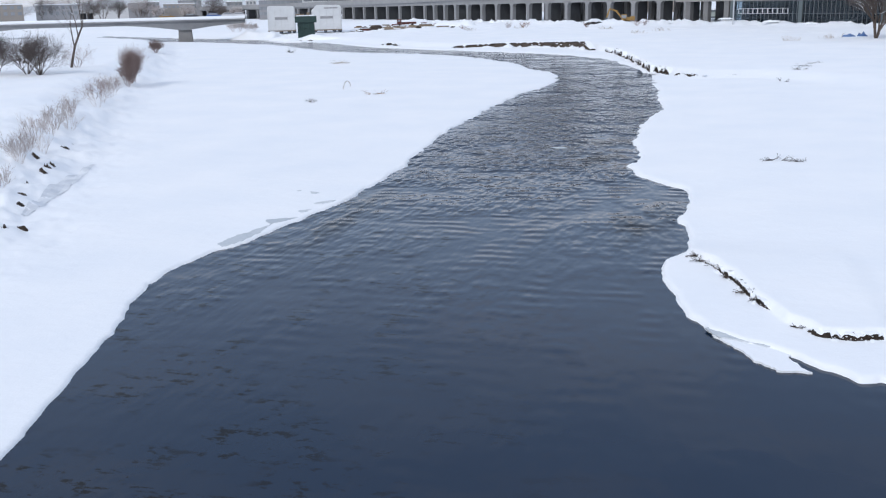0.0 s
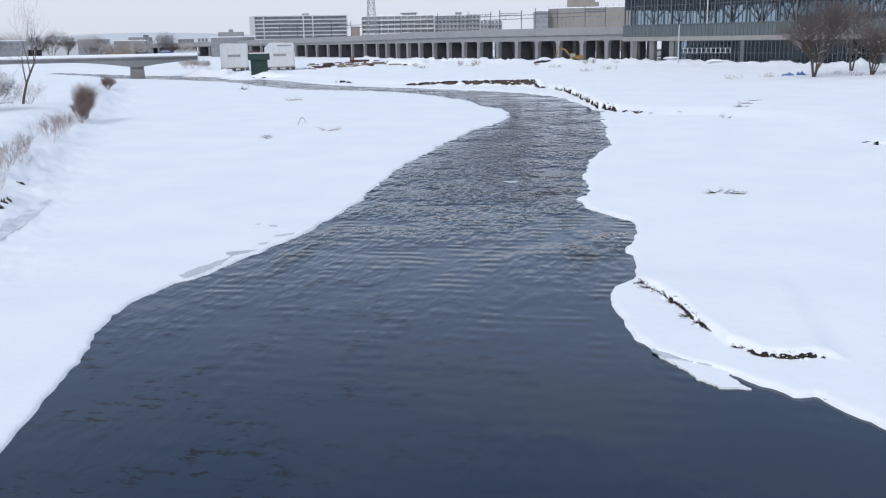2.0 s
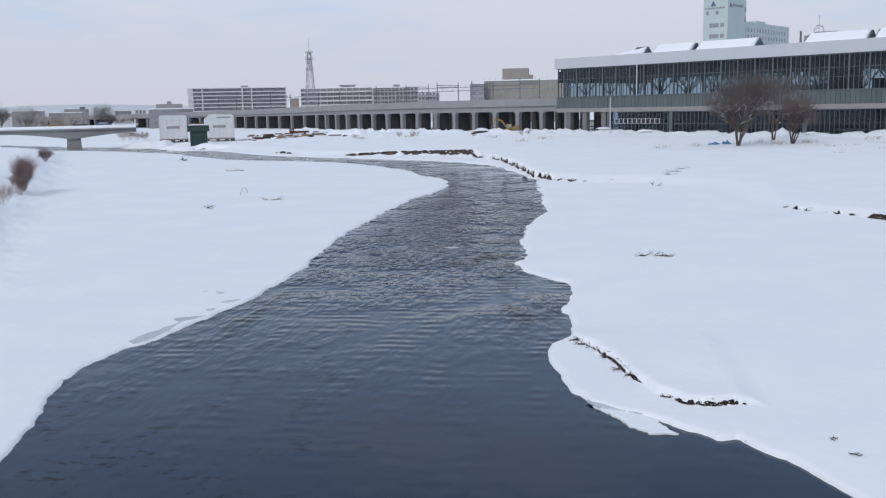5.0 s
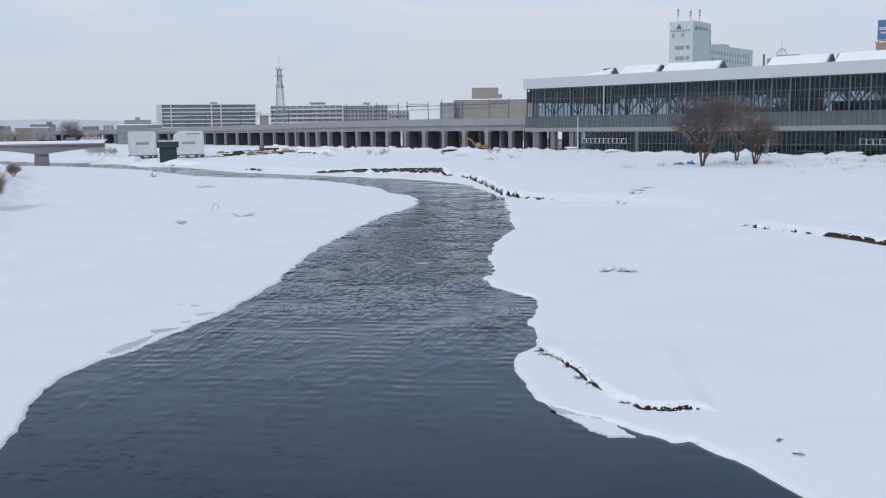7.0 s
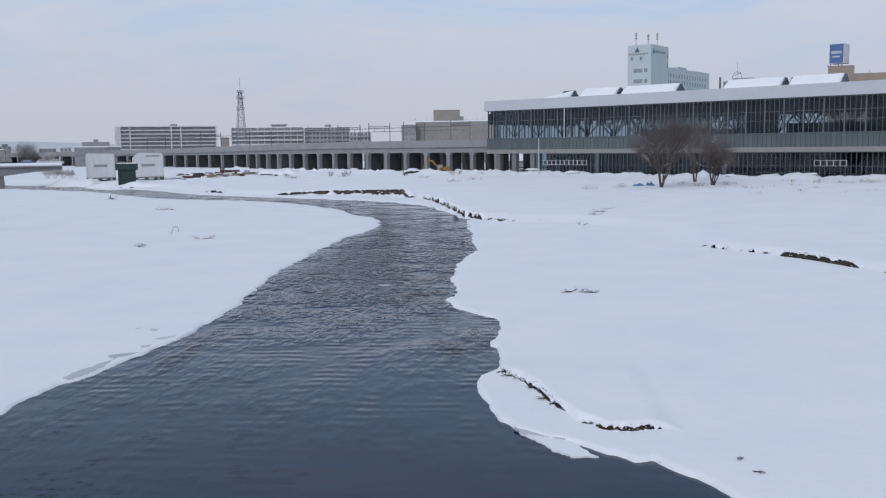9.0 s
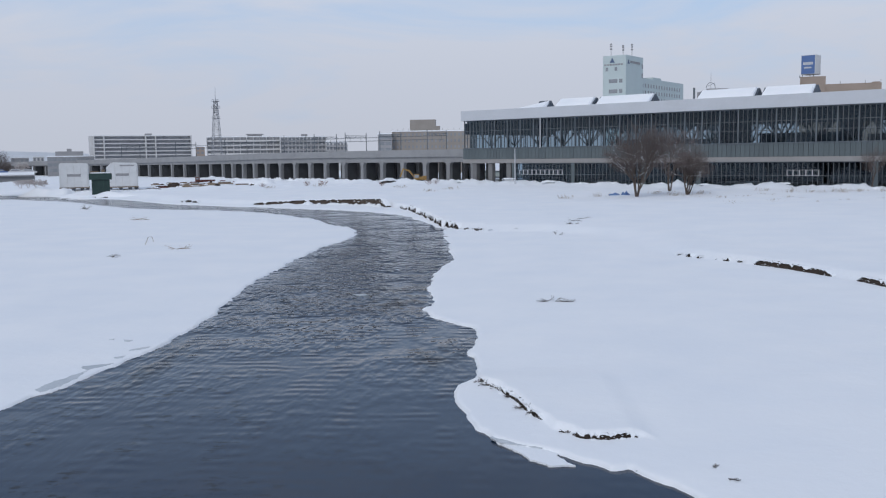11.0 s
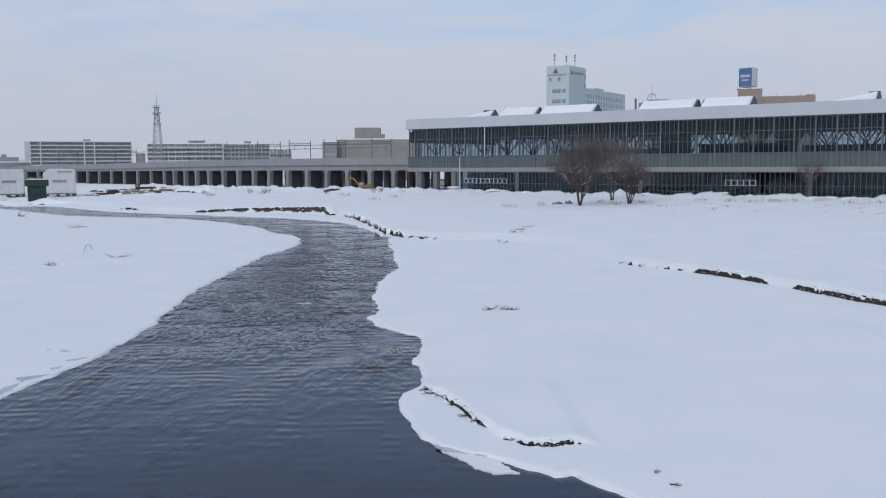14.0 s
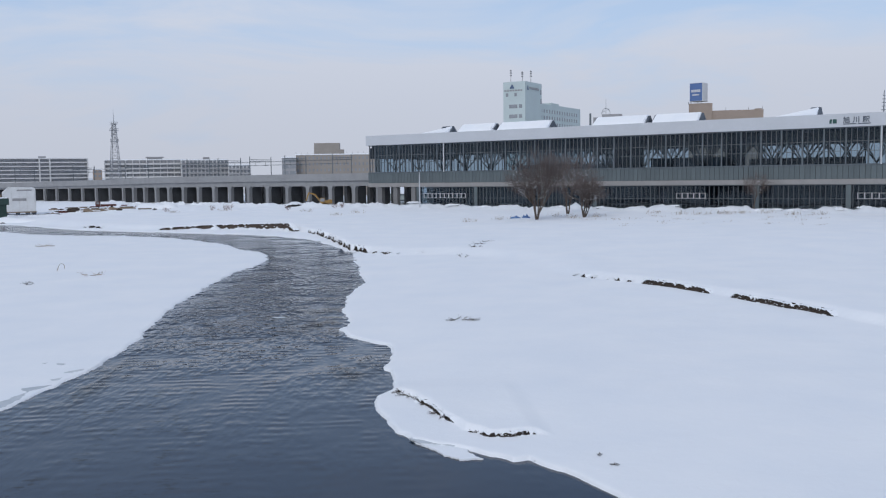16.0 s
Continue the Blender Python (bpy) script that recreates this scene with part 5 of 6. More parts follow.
def grow(rng, wood, twigs, snow, p, d, length, radius, depth, droop=0.0, spread=0.6, fork=3):
    """One limb and what springs from it."""
    steps = 4 if depth > 1 else 2
    side = rng.uniform(-1, 1), rng.uniform(-1, 1)
    for i in range(steps):
        d = (d + Vector((rng.gauss(0, 0.10) + 0.03 * side[0], rng.gauss(0, 0.10) + 0.03 * side[1], rng.gauss(0.03, 0.06) - droop))).normalized()
        q = p + d * (length / steps)
        r1 = radius * (1 - 0.45 * (i + 1) / steps)
        r0 = radius * (1 - 0.45 * i / steps)
        (wood if depth > 1 else twigs).stem(p, q, r0, r1, 5 if depth > 2 else 3)
        if snow is not None and depth == 2 and rng.random() < 0.28 and abs(d.z) < 0.8:
            snow.stem(p + Vector((0, 0, r0)), q + Vector((0, 0, r0)), r0 * 1.4, r0 * 1.0, 4)
        p = q
        if depth > 0 and i >= (1 if depth > 2 else 0):
            for _ in range(fork if i == steps - 1 else max(1, fork - 1)):
                if depth < 3 and rng.random() < 0.1:
                    continue
                a = rng.uniform(0, math.tau)
                o = d.orthogonal().normalized()
                o = (Matrix.Rotation(a, 3, d) @ o)
                nd = (d * (1 - spread * 0.5) + o * spread * rng.uniform(0.6, 1.2) + Vector((0, 0, 0.12))).normalized()
                grow(rng, wood, twigs, snow, p, nd, length * rng.uniform(0.5, 0.75), max(r1 * rng.uniform(0.45, 0.65), 0.008), depth - 1, droop, spread, fork)


def bare_tree(name, label, category, x, y, tall, stems, seed, depth=4, spread=0.55, lean=0.35, thick=0.16, group="", twig=TWIG, bark=BARK, snowy=True, fork=3, up=None):
    rng = random.Random(seed)
    t = thing(name, label, category, Matrix.Translation((x, y, level(x, y) - 0.1)), group)
    twigs, snow = Sprigs(), Sprigs() if snowy else None
    for k in range(stems):
        wood = Sprigs()
        a = math.tau * k / stems + rng.uniform(-0.5, 0.5)
        d = Vector((math.cos(a) * lean * rng.uniform(0.4, 1.2), math.sin(a) * lean * rng.uniform(0.4, 1.2), 1)).normalized()
        if up is not None:
            d = Vector(up).normalized()
        grow(rng, wood, twigs, snow, Vector((math.cos(a) * 0.15 * (stems > 1), math.sin(a) * 0.15 * (stems > 1), 0)), d, tall * rng.uniform(0.42, 0.52), thick * rng.uniform(0.75, 1.1), depth, 0.0, spread, fork)
        if wood.v:
            part("trunk" if stems == 1 else "stem", wood.mesh("stem"), bark, t)
    part("crown", twigs.mesh("crown"), twig, t, "dense bare winter twigs")
    if snow is not None and snow.v:
        part("branch_snow", snow.mesh("branch_snow"), SNOW, t)["kind"] = "stuff"
    return t


bare_tree("willow", "large bare multi-stemmed willow with snow on limbs", "tree", 34.2, 189, 13.4, 6, 3, depth=4, lean=0.27, spread=0.56, thick=0.2, group="trees before the station")
bare_tree("willow", "bare willow with one dark trunk", "tree", 46.0, 213, 13.2, 2, 8, depth=4, lean=0.12, spread=0.52, thick=0.24, group="trees before the station")
bare_tree("willow", "low spreading bare willow with snowy branches", "tree", 46.0, 196, 9.8, 5, 12, depth=4, spread=0.66, lean=0.4, thick=0.2, group="trees before the station")
bare_tree("sapling", "slender bare young tree in deep snow", "tree", 89.4, 208.5, 9.4, 1, 17, depth=4, thick=0.17, spread=0.6, group="trees before the station", fork=3, up=(0.03, 0, 1))

# the levee on the left
for x, y, h, n, seed in ((-75.5, 104.9, 5.4, 11, 31), (-78.3, 106.2, 5.2, 9, 33), (-82.0, 105.4, 5.0, 9, 34), (-86.5, 108.0, 5.4, 9, 35)):
    bare_tree("shrub", "broad bare brown shrub on the levee", "shrub", x, y, h, n, seed, depth=3, spread=0.62, lean=0.75, thick=0.055, group="levee shrubs", twig=TWIG)
bare_tree("young_tree", "leaning bare young tree on the snowy levee", "tree", -80.0, 117.6, 11.6, 1, 37, depth=4, thick=0.19, spread=0.52, up=(0.34, 0, 1), fork=2, twig=TWIG)
bare_tree("shrub", "low grey shrub round a leaning trunk", "shrub", -79.2, 117.9, 3.2, 8, 36, depth=3, spread=0.6, lean=1.0, thick=0.03, group="levee shrubs", twig=SHRUB, bark=SHRUB, snowy=False, fork=2)
for x, y, h, n, seed in ((-66.8, 111.3, 3.9, 14, 41), (-65.7, 108.9, 3.2, 10, 42), (-64.6, 106.3, 2.4, 8, 45)):
    bare_tree("shrub", "dense reddish bare shrub on the levee edge", "shrub", x, y, h, n, seed, depth=3, spread=0.36, lean=0.34, thick=0.03, group="levee shrubs", snowy=False, twig=SHRUB, bark=SHRUB)
bare_tree("shrub", "small reddish bare bush beside the bridge", "shrub", -97.9, 170.0, 2.5, 12, 43, depth=3, spread=0.45, lean=0.5, thick=0.04, group="levee shrubs", snowy=False, twig=SHRUB, bark=SHRUB)
for i, (x, y, h, n) in enumerate([(-53.3, 83.0, 3.3, 7), (-54.4, 85.6, 2.9, 6), (-56.7, 90.5, 2.6, 6), (-58.6, 94.0, 2.4, 5), (-55.7, 84.2, 2.0, 3), (-48.6, 72.0, 2.2, 9), (-47.6, 70.6, 1.7, 7), (-44.5, 64.5, 2.1, 9), (-44.8, 66.6, 1.9, 8), (-42.9, 61.6, 2.0, 8),
                                 (-41.7, 58.6, 2.1, 9), (-40.3, 57.2, 1.7, 8), (-39.4, 54.6, 2.0, 9), (-37.7, 51.6, 2.1, 9), (-38.6, 52.6, 1.8, 8), (-35.6, 47.4, 1.5, 8), (-34.4, 45.6, 1.3, 7), (-62.0, 99.0, 2.0, 4)]):
    bare_tree("frosted_shrub", "thin frosted shoots standing in levee snow", "shrub", x, y, h * 0.85, n, 60 + i, depth=3 if h > 2.05 else 2, spread=0.42, lean=0.6, thick=0.013, group="frosted shoots", twig=FROST_HAZE if i % 3 else SHRUB, bark=FROST_HAZE, snowy=False, fork=2)
# scrub beyond the river bend, and trees on the skyline
for i, (az, d, h) in enumerate([(-25.8, 336, 3.8), (-25.4, 340, 3.6), (-25.0, 338, 3.2), (-24.6, 342, 2.6)]):
    x, y = spot(az, d)
    bare_tree("shrub", "pale bare scrub on the far river bank", "shrub", x, y, h, 9, 80 + i, depth=3, spread=0.5, lean=0.8, thick=0.035, group="river scrub", twig=FROST_HAZE, bark=FROST_HAZE, snowy=False)
# every second far crown takes the pale twig colour to stand for haze
for i, (az, d, h) in enumerate([(-27.0, 500, 13), (-31.0, 565, 14), (-33.0, 575, 15), (-25.6, 600, 8), (-26.4, 610, 8), (-30.0, 560, 9), (-32.2, 585, 13), (-34.6, 580, 14), (-36.0, 560, 15), (-37.4, 570, 14), (-38.8, 555, 15), (-35.2, 600, 15), (-30.6, 570, 12), (-28.4, 560, 11), (-33.6, 590, 14)]):
    x, y = spot(az, d)
    bare_tree("bare_tree", "rounded bare tree far across the river", "tree", x, y, h, 3, 95 + i, depth=4, spread=0.6, lean=0.4, thick=0.2, group="far trees", snowy=False, twig=FROST_HAZE if i % 2 else TWIG)


for i, (az, d) in enumerate(((-9.75, 284), (-8.7, 282), (-8.95, 286), (-2.3, 276), (-1.9, 279), (-5.2, 280), (-12.4, 290))):
    x, y = spot(az, d)
    bare_tree("weed_clump", "brown dead weeds on the ploughed snow bank", "weeds", x, y, 2.0, 7, 150 + i, depth=2, spread=0.5, lean=0.7, thick=0.03, group="dead weeds", twig=SHRUB, bark=SHRUB, snowy=False)


def tuft(name, label, x, y, n, tall, wide, seed, mat=STRAW, group="dry stems"):
    rng = random.Random(seed)
    s = Sprigs()
    for _ in range(n):
        a, q = rng.uniform(0, math.tau), rng.uniform(0, wide)
        px, py = x + q * math.cos(a), y + q * math.sin(a) * 0.5
        p = Vector((px, py, level(px, py) - 0.05))
        d = Vector((rng.gauss(0, 0.45), rng.gauss(0, 0.45), 1)).normalized()
        h = tall * rng.uniform(0.4, 1)
        m = p + d * h * 0.6
        e = m + (d + Vector((rng.gauss(0, 0.4), rng.gauss(0, 0.4), -0.35))).normalized() * h * 0.5
        r = 0.008 + 0.00006 * math.hypot(x, y)
        s.stem(p, m, r, r)
        s.stem(m, e, r, r * 0.6)
    ob = part(name, s.mesh(name), mat)
    return tagged(ob, label, "dry grass", group)


for i, (x12, dist) in enumerate([(11.5, 205), (17.5, 210), (19.0, 207), (20.2, 208), (21.3, 209), (21.8, 206), (22.6, 210), (24.0, 212), (25.5, 205), (27.0, 206), (6.0, 190), (8.0, 196), (12.6, 197), (14.0, 201), (-4.0, 262), (-9.0, 280), (-12.0, 276), (-1.0, 240), (-2.2, 232)]):
    x, y = spot(x12, dist)
    tuft("dry_grass", "dry straw-coloured stems poking through snow", x, y, 26, 1.1, 2.2, 200 + i)


rng = random.Random(23)
for i in range(30):
    # low dead stalks scattered over the terrace
    x, y = spot(rng.uniform(12.5, 27.5), rng.uniform(165, 208))
    tuft("dry_grass", "sparse low straw stems in the terrace snow", x, y, rng.randint(5, 12), rng.uniform(0.3, 0.6), rng.uniform(1.0, 2.4), 300 + i)


def driftwood(x, y, size, seed, label, tilt=0.25):
    rng = random.Random(seed)
    t = thing("driftwood", label, "driftwood", Matrix.Translation((x, y, level(x, y))), "driftwood")
    for k in range(5):
        one = Sprigs()
        a = rng.uniform(0, math.tau)
        d = Vector((math.cos(a), 0.5 * math.sin(a), tilt * rng.uniform(0.2, 1.4))).normalized()
        o = Vector((rng.uniform(-0.4, 0.4) * size, rng.uniform(-0.2, 0.2) * size, 0.02))
        grow(rng, one, one, None, o, d, size * 0.4, 0.028 * size, 2, 0.10, 0.5, 2)
        part("branch", one.mesh("branch"), (DARKWOOD if k % 3 else BARK) if "pale" not in label else (FROST_HAZE if k % 2 else STRAW), t)


driftwood(5.6, 61.7, 1.0, 1, "dark snow-dusted branch lying on the snowfield", 0.3)
driftwood(6.4, 61.5, 0.7, 2, "dark snow-dusted branch lying on the snowfield", 0.2)
driftwood(-35.7, 92.6, 0.9, 3, "broken twigs standing out of the snow", 0.7)
driftwood(-31.6, 101.2, 2.4, 4, "pale fallen branch spread on snow", 0.12)
driftwood(-53.5, 152, 2.4, 5, "pale fallen branch spread on snow", 0.15)
driftwood(-78.0, 188.5, 2.4, 6, "broken twigs beside the water", 0.4)
driftwood(13.6, 121.5, 1.3, 7, "dark branch along a snow ledge", 0.1)
driftwood(14.8, 125.8, 1.4, 27, "dark branch along a snow ledge", 0.1)
driftwood(15.9, 130.0, 1.6, 14, "dark branch along a snow ledge", 0.1)
driftwood(11.0, 113.6, 0.8, 8, "small twigs on a snow ledge", 0.4)
for i, (x, y, size, tilt) in enumerate(((0.62, 40.1, 0.55, 0.25), (0.95, 39.3, 0.6, 0.3), (1.35, 38.6, 0.55, 0.2), (1.75, 37.2, 0.5, 0.2), (2.2, 35.6, 0.6, 0.3), (2.45, 34.8, 0.5, 0.25), (3.4, 32.5, 0.3, 0.2))):
    driftwood(x, y, size, 109 + i, "dark twigs over the cut snow edge", tilt)
for x, y, size, seed in ((5.15, 31.9, 0.5, 12), (5.4, 31.95, 0.42, 18), (4.4, 31.9, 0.35, 19)):
    driftwood(x, y - 0.16, size * 0.7, seed, "broken stems at the cut snow edge", 0.45)
driftwood(7.7, 28.6, 0.16, 13, "small twig on smooth snow", 0.4)
driftwood(7.95, 27.4, 0.2, 15, "small twig on smooth snow", 0.3)
# bent stem on the left bank
bm = Sprigs()
last = None
for i in range(10):
    a = math.pi * i / 9
    p = Vector((0.35 * math.cos(a), 0, 0.5 + 0.45 * math.sin(a) if i else 0.35)) if i < 9 else Vector((-0.6, 0, -0.05))
    if last is not None:
        bm.stem(last, p, 0.035, 0.03, 4)
    last = p
ob = part("bent_stem", bm.mesh("bent_stem"), STRAW, None, at=Matrix.Translation((-36.8, 106.9, level(-36.8, 106.9) - 0.05)))
tagged(ob, "arched dry stem standing in snow", "dry stem")


# ---- bare earth where the banks are cut ----
def earth_face(name, label, line, tall, seed, cover, step=0.25, proud=0.12, under=0.5, mat=EARTH, hung=0.02, slump=0.05, thin=1.0):
    """Ragged bare earth along a cut bank, broken where snow has slid over it. The low ground lies to the right of the line."""
    rows = []
    wave = max(tall, step * 5)
    length = sum(math.dist(a, b) for a, b in zip(line, line[1:]))
    s = 0.0
    while s < length - step:
        hit = along(line, s)
        x, y, a, _ = hit
        n = Vector((math.sin(a), -math.cos(a), 0))
        k = noise.noise(Vector((s * 0.55 / tall, seed, 0))) + 0.6 * noise.noise(Vector((s * 1.9 / tall, seed, 4)))
        fade = min(1, s / (2 * tall), (length - s) / (2 * tall))
        h = tall * max(0, min(1, (k + cover) * 1.5)) * fade * (thin + (1 - thin) * s / length)
        rows.append((Vector((x, y, 0)), n, h, s))
        s += step
    spots = [p + n * (proud + under * 0.35) for p, n, _, _ in rows]
    base = height(np.array([q.x for q in spots]), np.array([q.y for q in spots])) - 0.06
    runs, run = [], []
    for row in rows:
        if row[2] < 0.12 * tall:
            runs.append(run)
            run = []
        else:
            run.append(row)
    for run in runs + [run]:
        if len(run) < 3:
            continue
        bm, prev = bmesh.new(), None
        for i, (p, n, h, s) in enumerate(run):
            h *= min(1, (min(i, len(run) - 1 - i) + 0.35) / 3)
            zb = base[round(s / step)]
            wob = [0.24 * tall * noise.noise(Vector((s * 2.3 / tall, q, seed))) for q in range(5)]
            ring = [p + n * (proud + under * 0.30 + wob[1]), p + n * (proud + under * 0.2 + wob[2]), p + n * (proud + wob[3]), p + n * (proud * 0.5 + wob[4] * 0.5 - 0.05), p - n * 0.5]
            zs = [zb, zb + h * 0.35, zb + h * 0.75, zb + h * (0.9 + 0.35 * noise.noise(Vector((s * 2.6 / tall, 9, seed)))), zb + h * 0.9]
            cur = [bm.verts.new((q.x, q.y, z)) for q, z in zip(ring, zs)]
            if prev:
                for k in range(4):
                    bm.faces.new((prev[k], cur[k], cur[k + 1], prev[k + 1]))
            prev = cur
        bmesh.ops.recalc_face_normals(bm, faces=bm.faces)
        face = tagged(part(name, bm, mat), label, "earth bank", "cut banks")
        # ragged lip of snow that hangs over it
        bm, prev = bmesh.new(), None
        for i, (p, n, h, s) in enumerate(run):
            zt = base[round(s / step)] + h * 0.95
            hang = tall * max(0.01, hung + 0.32 * noise.noise(Vector((s * 1.7 / tall, 3, seed))) + 0.16 * noise.noise(Vector((s * 4.5 / tall, 5, seed))))
            out = proud + 0.04 * tall + 0.2 * tall * noise.noise(Vector((s * 1.3 / tall, 7, seed)))
            ring = ((-0.6, 0.02 * tall), (out * 0.6, 0.08 * tall), (out, 0.02 * tall), (out + 0.05 * tall, -hang * 0.6), (out - 0.02 * tall, -hang))
            cur = [bm.verts.new((p.x + n.x * d, p.y + n.y * d, zt + z)) for d, z in ring]
            if prev:
                for k in range(4):
                    bm.faces.new((prev[k], cur[k], cur[k + 1], prev[k + 1]))
            prev = cur
        bmesh.ops.recalc_face_normals(bm, faces=bm.faces)
        part("snow_lip", bm, SNOW, face, "ragged overhanging snow", smooth=True)
        # lumps of fallen snow along its foot
        bm, prev = bmesh.new(), None
        for i, (p, n, h, s) in enumerate(run):
            up = h * max(-0.1, slump + 0.75 * noise.noise(Vector((s * 0.8 / wave, 13, seed))) + 0.35 * noise.noise(Vector((s * 3.1 / wave, 15, seed))))
            out = proud + under * 0.35
            ring = ((out - 0.1 * tall, -0.1 * tall), (out + 0.1 * tall, up), (out + 0.3 * tall, up * 0.85), (out + 0.8 * tall, -0.02 * tall - 0.02))
            cur = [bm.verts.new((p.x + n.x * d, p.y + n.y * d, base[round(s / step)] + 0.04 + z)) for d, z in ring]
            if prev:
                for k in range(3):
                    bm.faces.new((prev[k], cur[k], cur[k + 1], prev[k + 1]))
            prev = cur
        bmesh.ops.recalc_face_normals(bm, faces=bm.faces)
        part("fallen_snow", bm, SNOW, face, "lumps of slumped snow", smooth=True)
        # crumbs of snow that cling to the earth
        crumbs, crng = bmesh.new(), random.Random(int(seed * 100) + len(run))
        for _ in range(int(len(run) * step / tall * (0.6 if mat is BROWN_EARTH else 1.5))):
            p, n, h, s = run[crng.randrange(1, len(run) - 1)]
            k, size = crng.uniform(0.15, 0.95), tall * crng.uniform(0.03, 0.085)
            c = p + n * (proud + under * 0.3 * (1 - k) + 0.06 * tall)
            c.z = base[round(s / step)] + h * k
            m = Matrix.Translation(c) @ Matrix.Rotation(math.atan2(n.x, -n.y), 4, "Z") @ Matrix.Diagonal((size * crng.uniform(1, 2.6), size, size * crng.uniform(0.5, 1.0), 1))
            bmesh.ops.create_icosphere(crumbs, subdivisions=1, radius=1, matrix=m)
        part("snow_crumb", crumbs, SNOW, face, "crumbs of snow on the earth")["kind"] = "stuff"


earth_face("earth_bank", "dark frozen earth under the cut snow edge", CUT[2:9], 0.24, 3.3, 0.55, 0.03, 0.08, 0.22)
earth_face("earth_bank", "dark frozen earth hollow below overhanging snow", CUT[10:15], 0.25, 5.1, 0.68, 0.03, 0.08, 0.22)
earth_face("earth_bank", "dark earth scarp crossing the snowfield", [(24.7, 80.6), (26.2, 76.8), (28.4, 71.7)], 0.5, 7.7, 1.0, 0.07, 0.25, slump=-0.2)
earth_face("earth_bank", "dark earth scarp crossing the snowfield", [(28.9, 69.3), (30.0, 64.5), (31.25, 60), (31.8, 57.2)], 0.45, 9.2, 1.0, 0.07, 0.25, slump=-0.2)
earth_face("earth_bank", "bare spots of earth along a buried scarp", [(19.9, 89.3), (21.8, 85.2), (24.5, 80.9)], 0.4, 11.4, 0.12, 0.12, 0.25)
earth_face("earth_bank", "brown eroded earth bank above the river bend", [(-47, 199.8), (-44, 198), (-32, 196.5), (-20, 191), (-15, 181.5)], 1.75, 13.1, 1.15, 0.2, 0.5, 0.9, BROWN_EARTH, 0.0, 0.22, 0.3)
earth_face("earth_bank", "broken earth bank along the outer bend", [(-12.6, 178), (-11.8, 175), (-8.0, 160), (-5.5, 146), (-3.4, 132.5), (-0.6, 125)], 0.95, 15.8, 0.5, 0.12, 0.3, 0.6)
earth_face("earth_bank", "thin line of bare earth fading into the snowfield", [(-0.6, 125), (3, 120.8), (8, 121.6)], 0.42, 19.3, 0.55, 0.12, 0.2, 0.3)
earth_face("earth_bank", "dark earth shelf above the far reach", [(-66, 214), (-60, 209)], 0.6, 17.8, 0.5, 0.25, 0.4, 0.9)


# ---- river ice ----
def ice_plate(name, label, ring, z=0.03, thick=0.05, mat=ICE, seed=0, rag=1.0):
    """A thin plate of shore ice with an uneven rim."""
    pts = []
    n = len(ring)
    for i in range(n):
        a, b = Vector((*ring[i], 0)), Vector((*ring[(i + 1) % n], 0))
        m = max(2, int((b - a).length / 0.09))
        for k in range(m):
            p = a.lerp(b, k / m)
            p += Vector((noise.noise(p * 1.6 + Vector((seed, 0, 0))), noise.noise(p * 1.6 + Vector((0, seed, 7))), 0)) * 0.16 * rag
            p += Vector((noise.noise(p * 6 + Vector((seed, 3, 0))), noise.noise(p * 6 + Vector((0, seed, 9))), 0)) * 0.09 * rag
            pts.append(p)
    bm = bmesh.new()
    top = [bm.verts.new((p.x, p.y, z)) for p in pts]
    low = [bm.verts.new((p.x, p.y, z - thick)) for p in pts]
    bm.faces.new(top)
    for k in range(len(pts)):
        bm.faces.new((top[k], low[k], low[(k + 1) % len(pts)], top[(k + 1) % len(pts)]))
    bmesh.ops.triangulate(bm, faces=[f for f in bm.faces if len(f.verts) > 4])
    bmesh.ops.recalc_face_normals(bm, faces=bm.faces)
    return tagged(part(name, bm, mat), label, "river ice", "shore ice")


def on_snow(ring):
    return max(level(x, y) for x, y in ring) + 0.012


for i, ring in enumerate(([(-18.95, 39.4), (-18.75, 40.9), (-18.4, 42.0), (-18.1, 43.0), (-18.0, 41.8), (-18.1, 40.0), (-18.5, 39.0)],
                          [(-18.75, 43.9), (-17.5, 44.65), (-17.6, 44.1), (-18.0, 43.6), (-18.05, 43.0), (-18.45, 43.5)],
                          [(-17.9, 46.05), (-17.5, 46.45), (-17.45, 45.9), (-17.65, 45.6)], [(-17.8, 47.7), (-17.5, 48.3), (-17.05, 48.7), (-17.0, 48.4), (-17.3, 47.8)],
                          [(-19.95, 50.5), (-19.65, 50.65), (-19.65, 50.25)], [(-19.15, 50.45), (-18.55, 50.3), (-18.6, 49.9), (-18.9, 50.0)])):
    ice_plate("shore_ice", "thin grey ice showing at the snow edge", ring, on_snow(ring), 0.03, ICE, 1 + 0.37 * i, 0.8)
ice_plate("shore_ice", "snow-dusted tongue of ice in the river", [(0.95, 32.6), (0.8, 32.2), (1.13, 31.6), (1.4, 31.1), (1.7, 30.5), (2.1, 29.9), (2.4, 29.4), (2.85, 29.25), (3.4, 29.4), (3.05, 29.75), (2.95, 30.15), (2.9, 30.6), (2.75, 31.0), (2.0, 31.3), (1.4, 31.9)], 0.06, 0.08, SNOW, 2, 1.1)
ice_plate("shore_ice", "grey ice rim below the snowy foot", [(0.75, 32.2), (1.15, 31.55), (1.7, 31.35), (2.4, 31.0), (2.75, 31.05), (2.1, 31.5), (1.5, 32.0), (1.0, 32.5)], 0.1, 0.04, ICE, 3, 0.5)
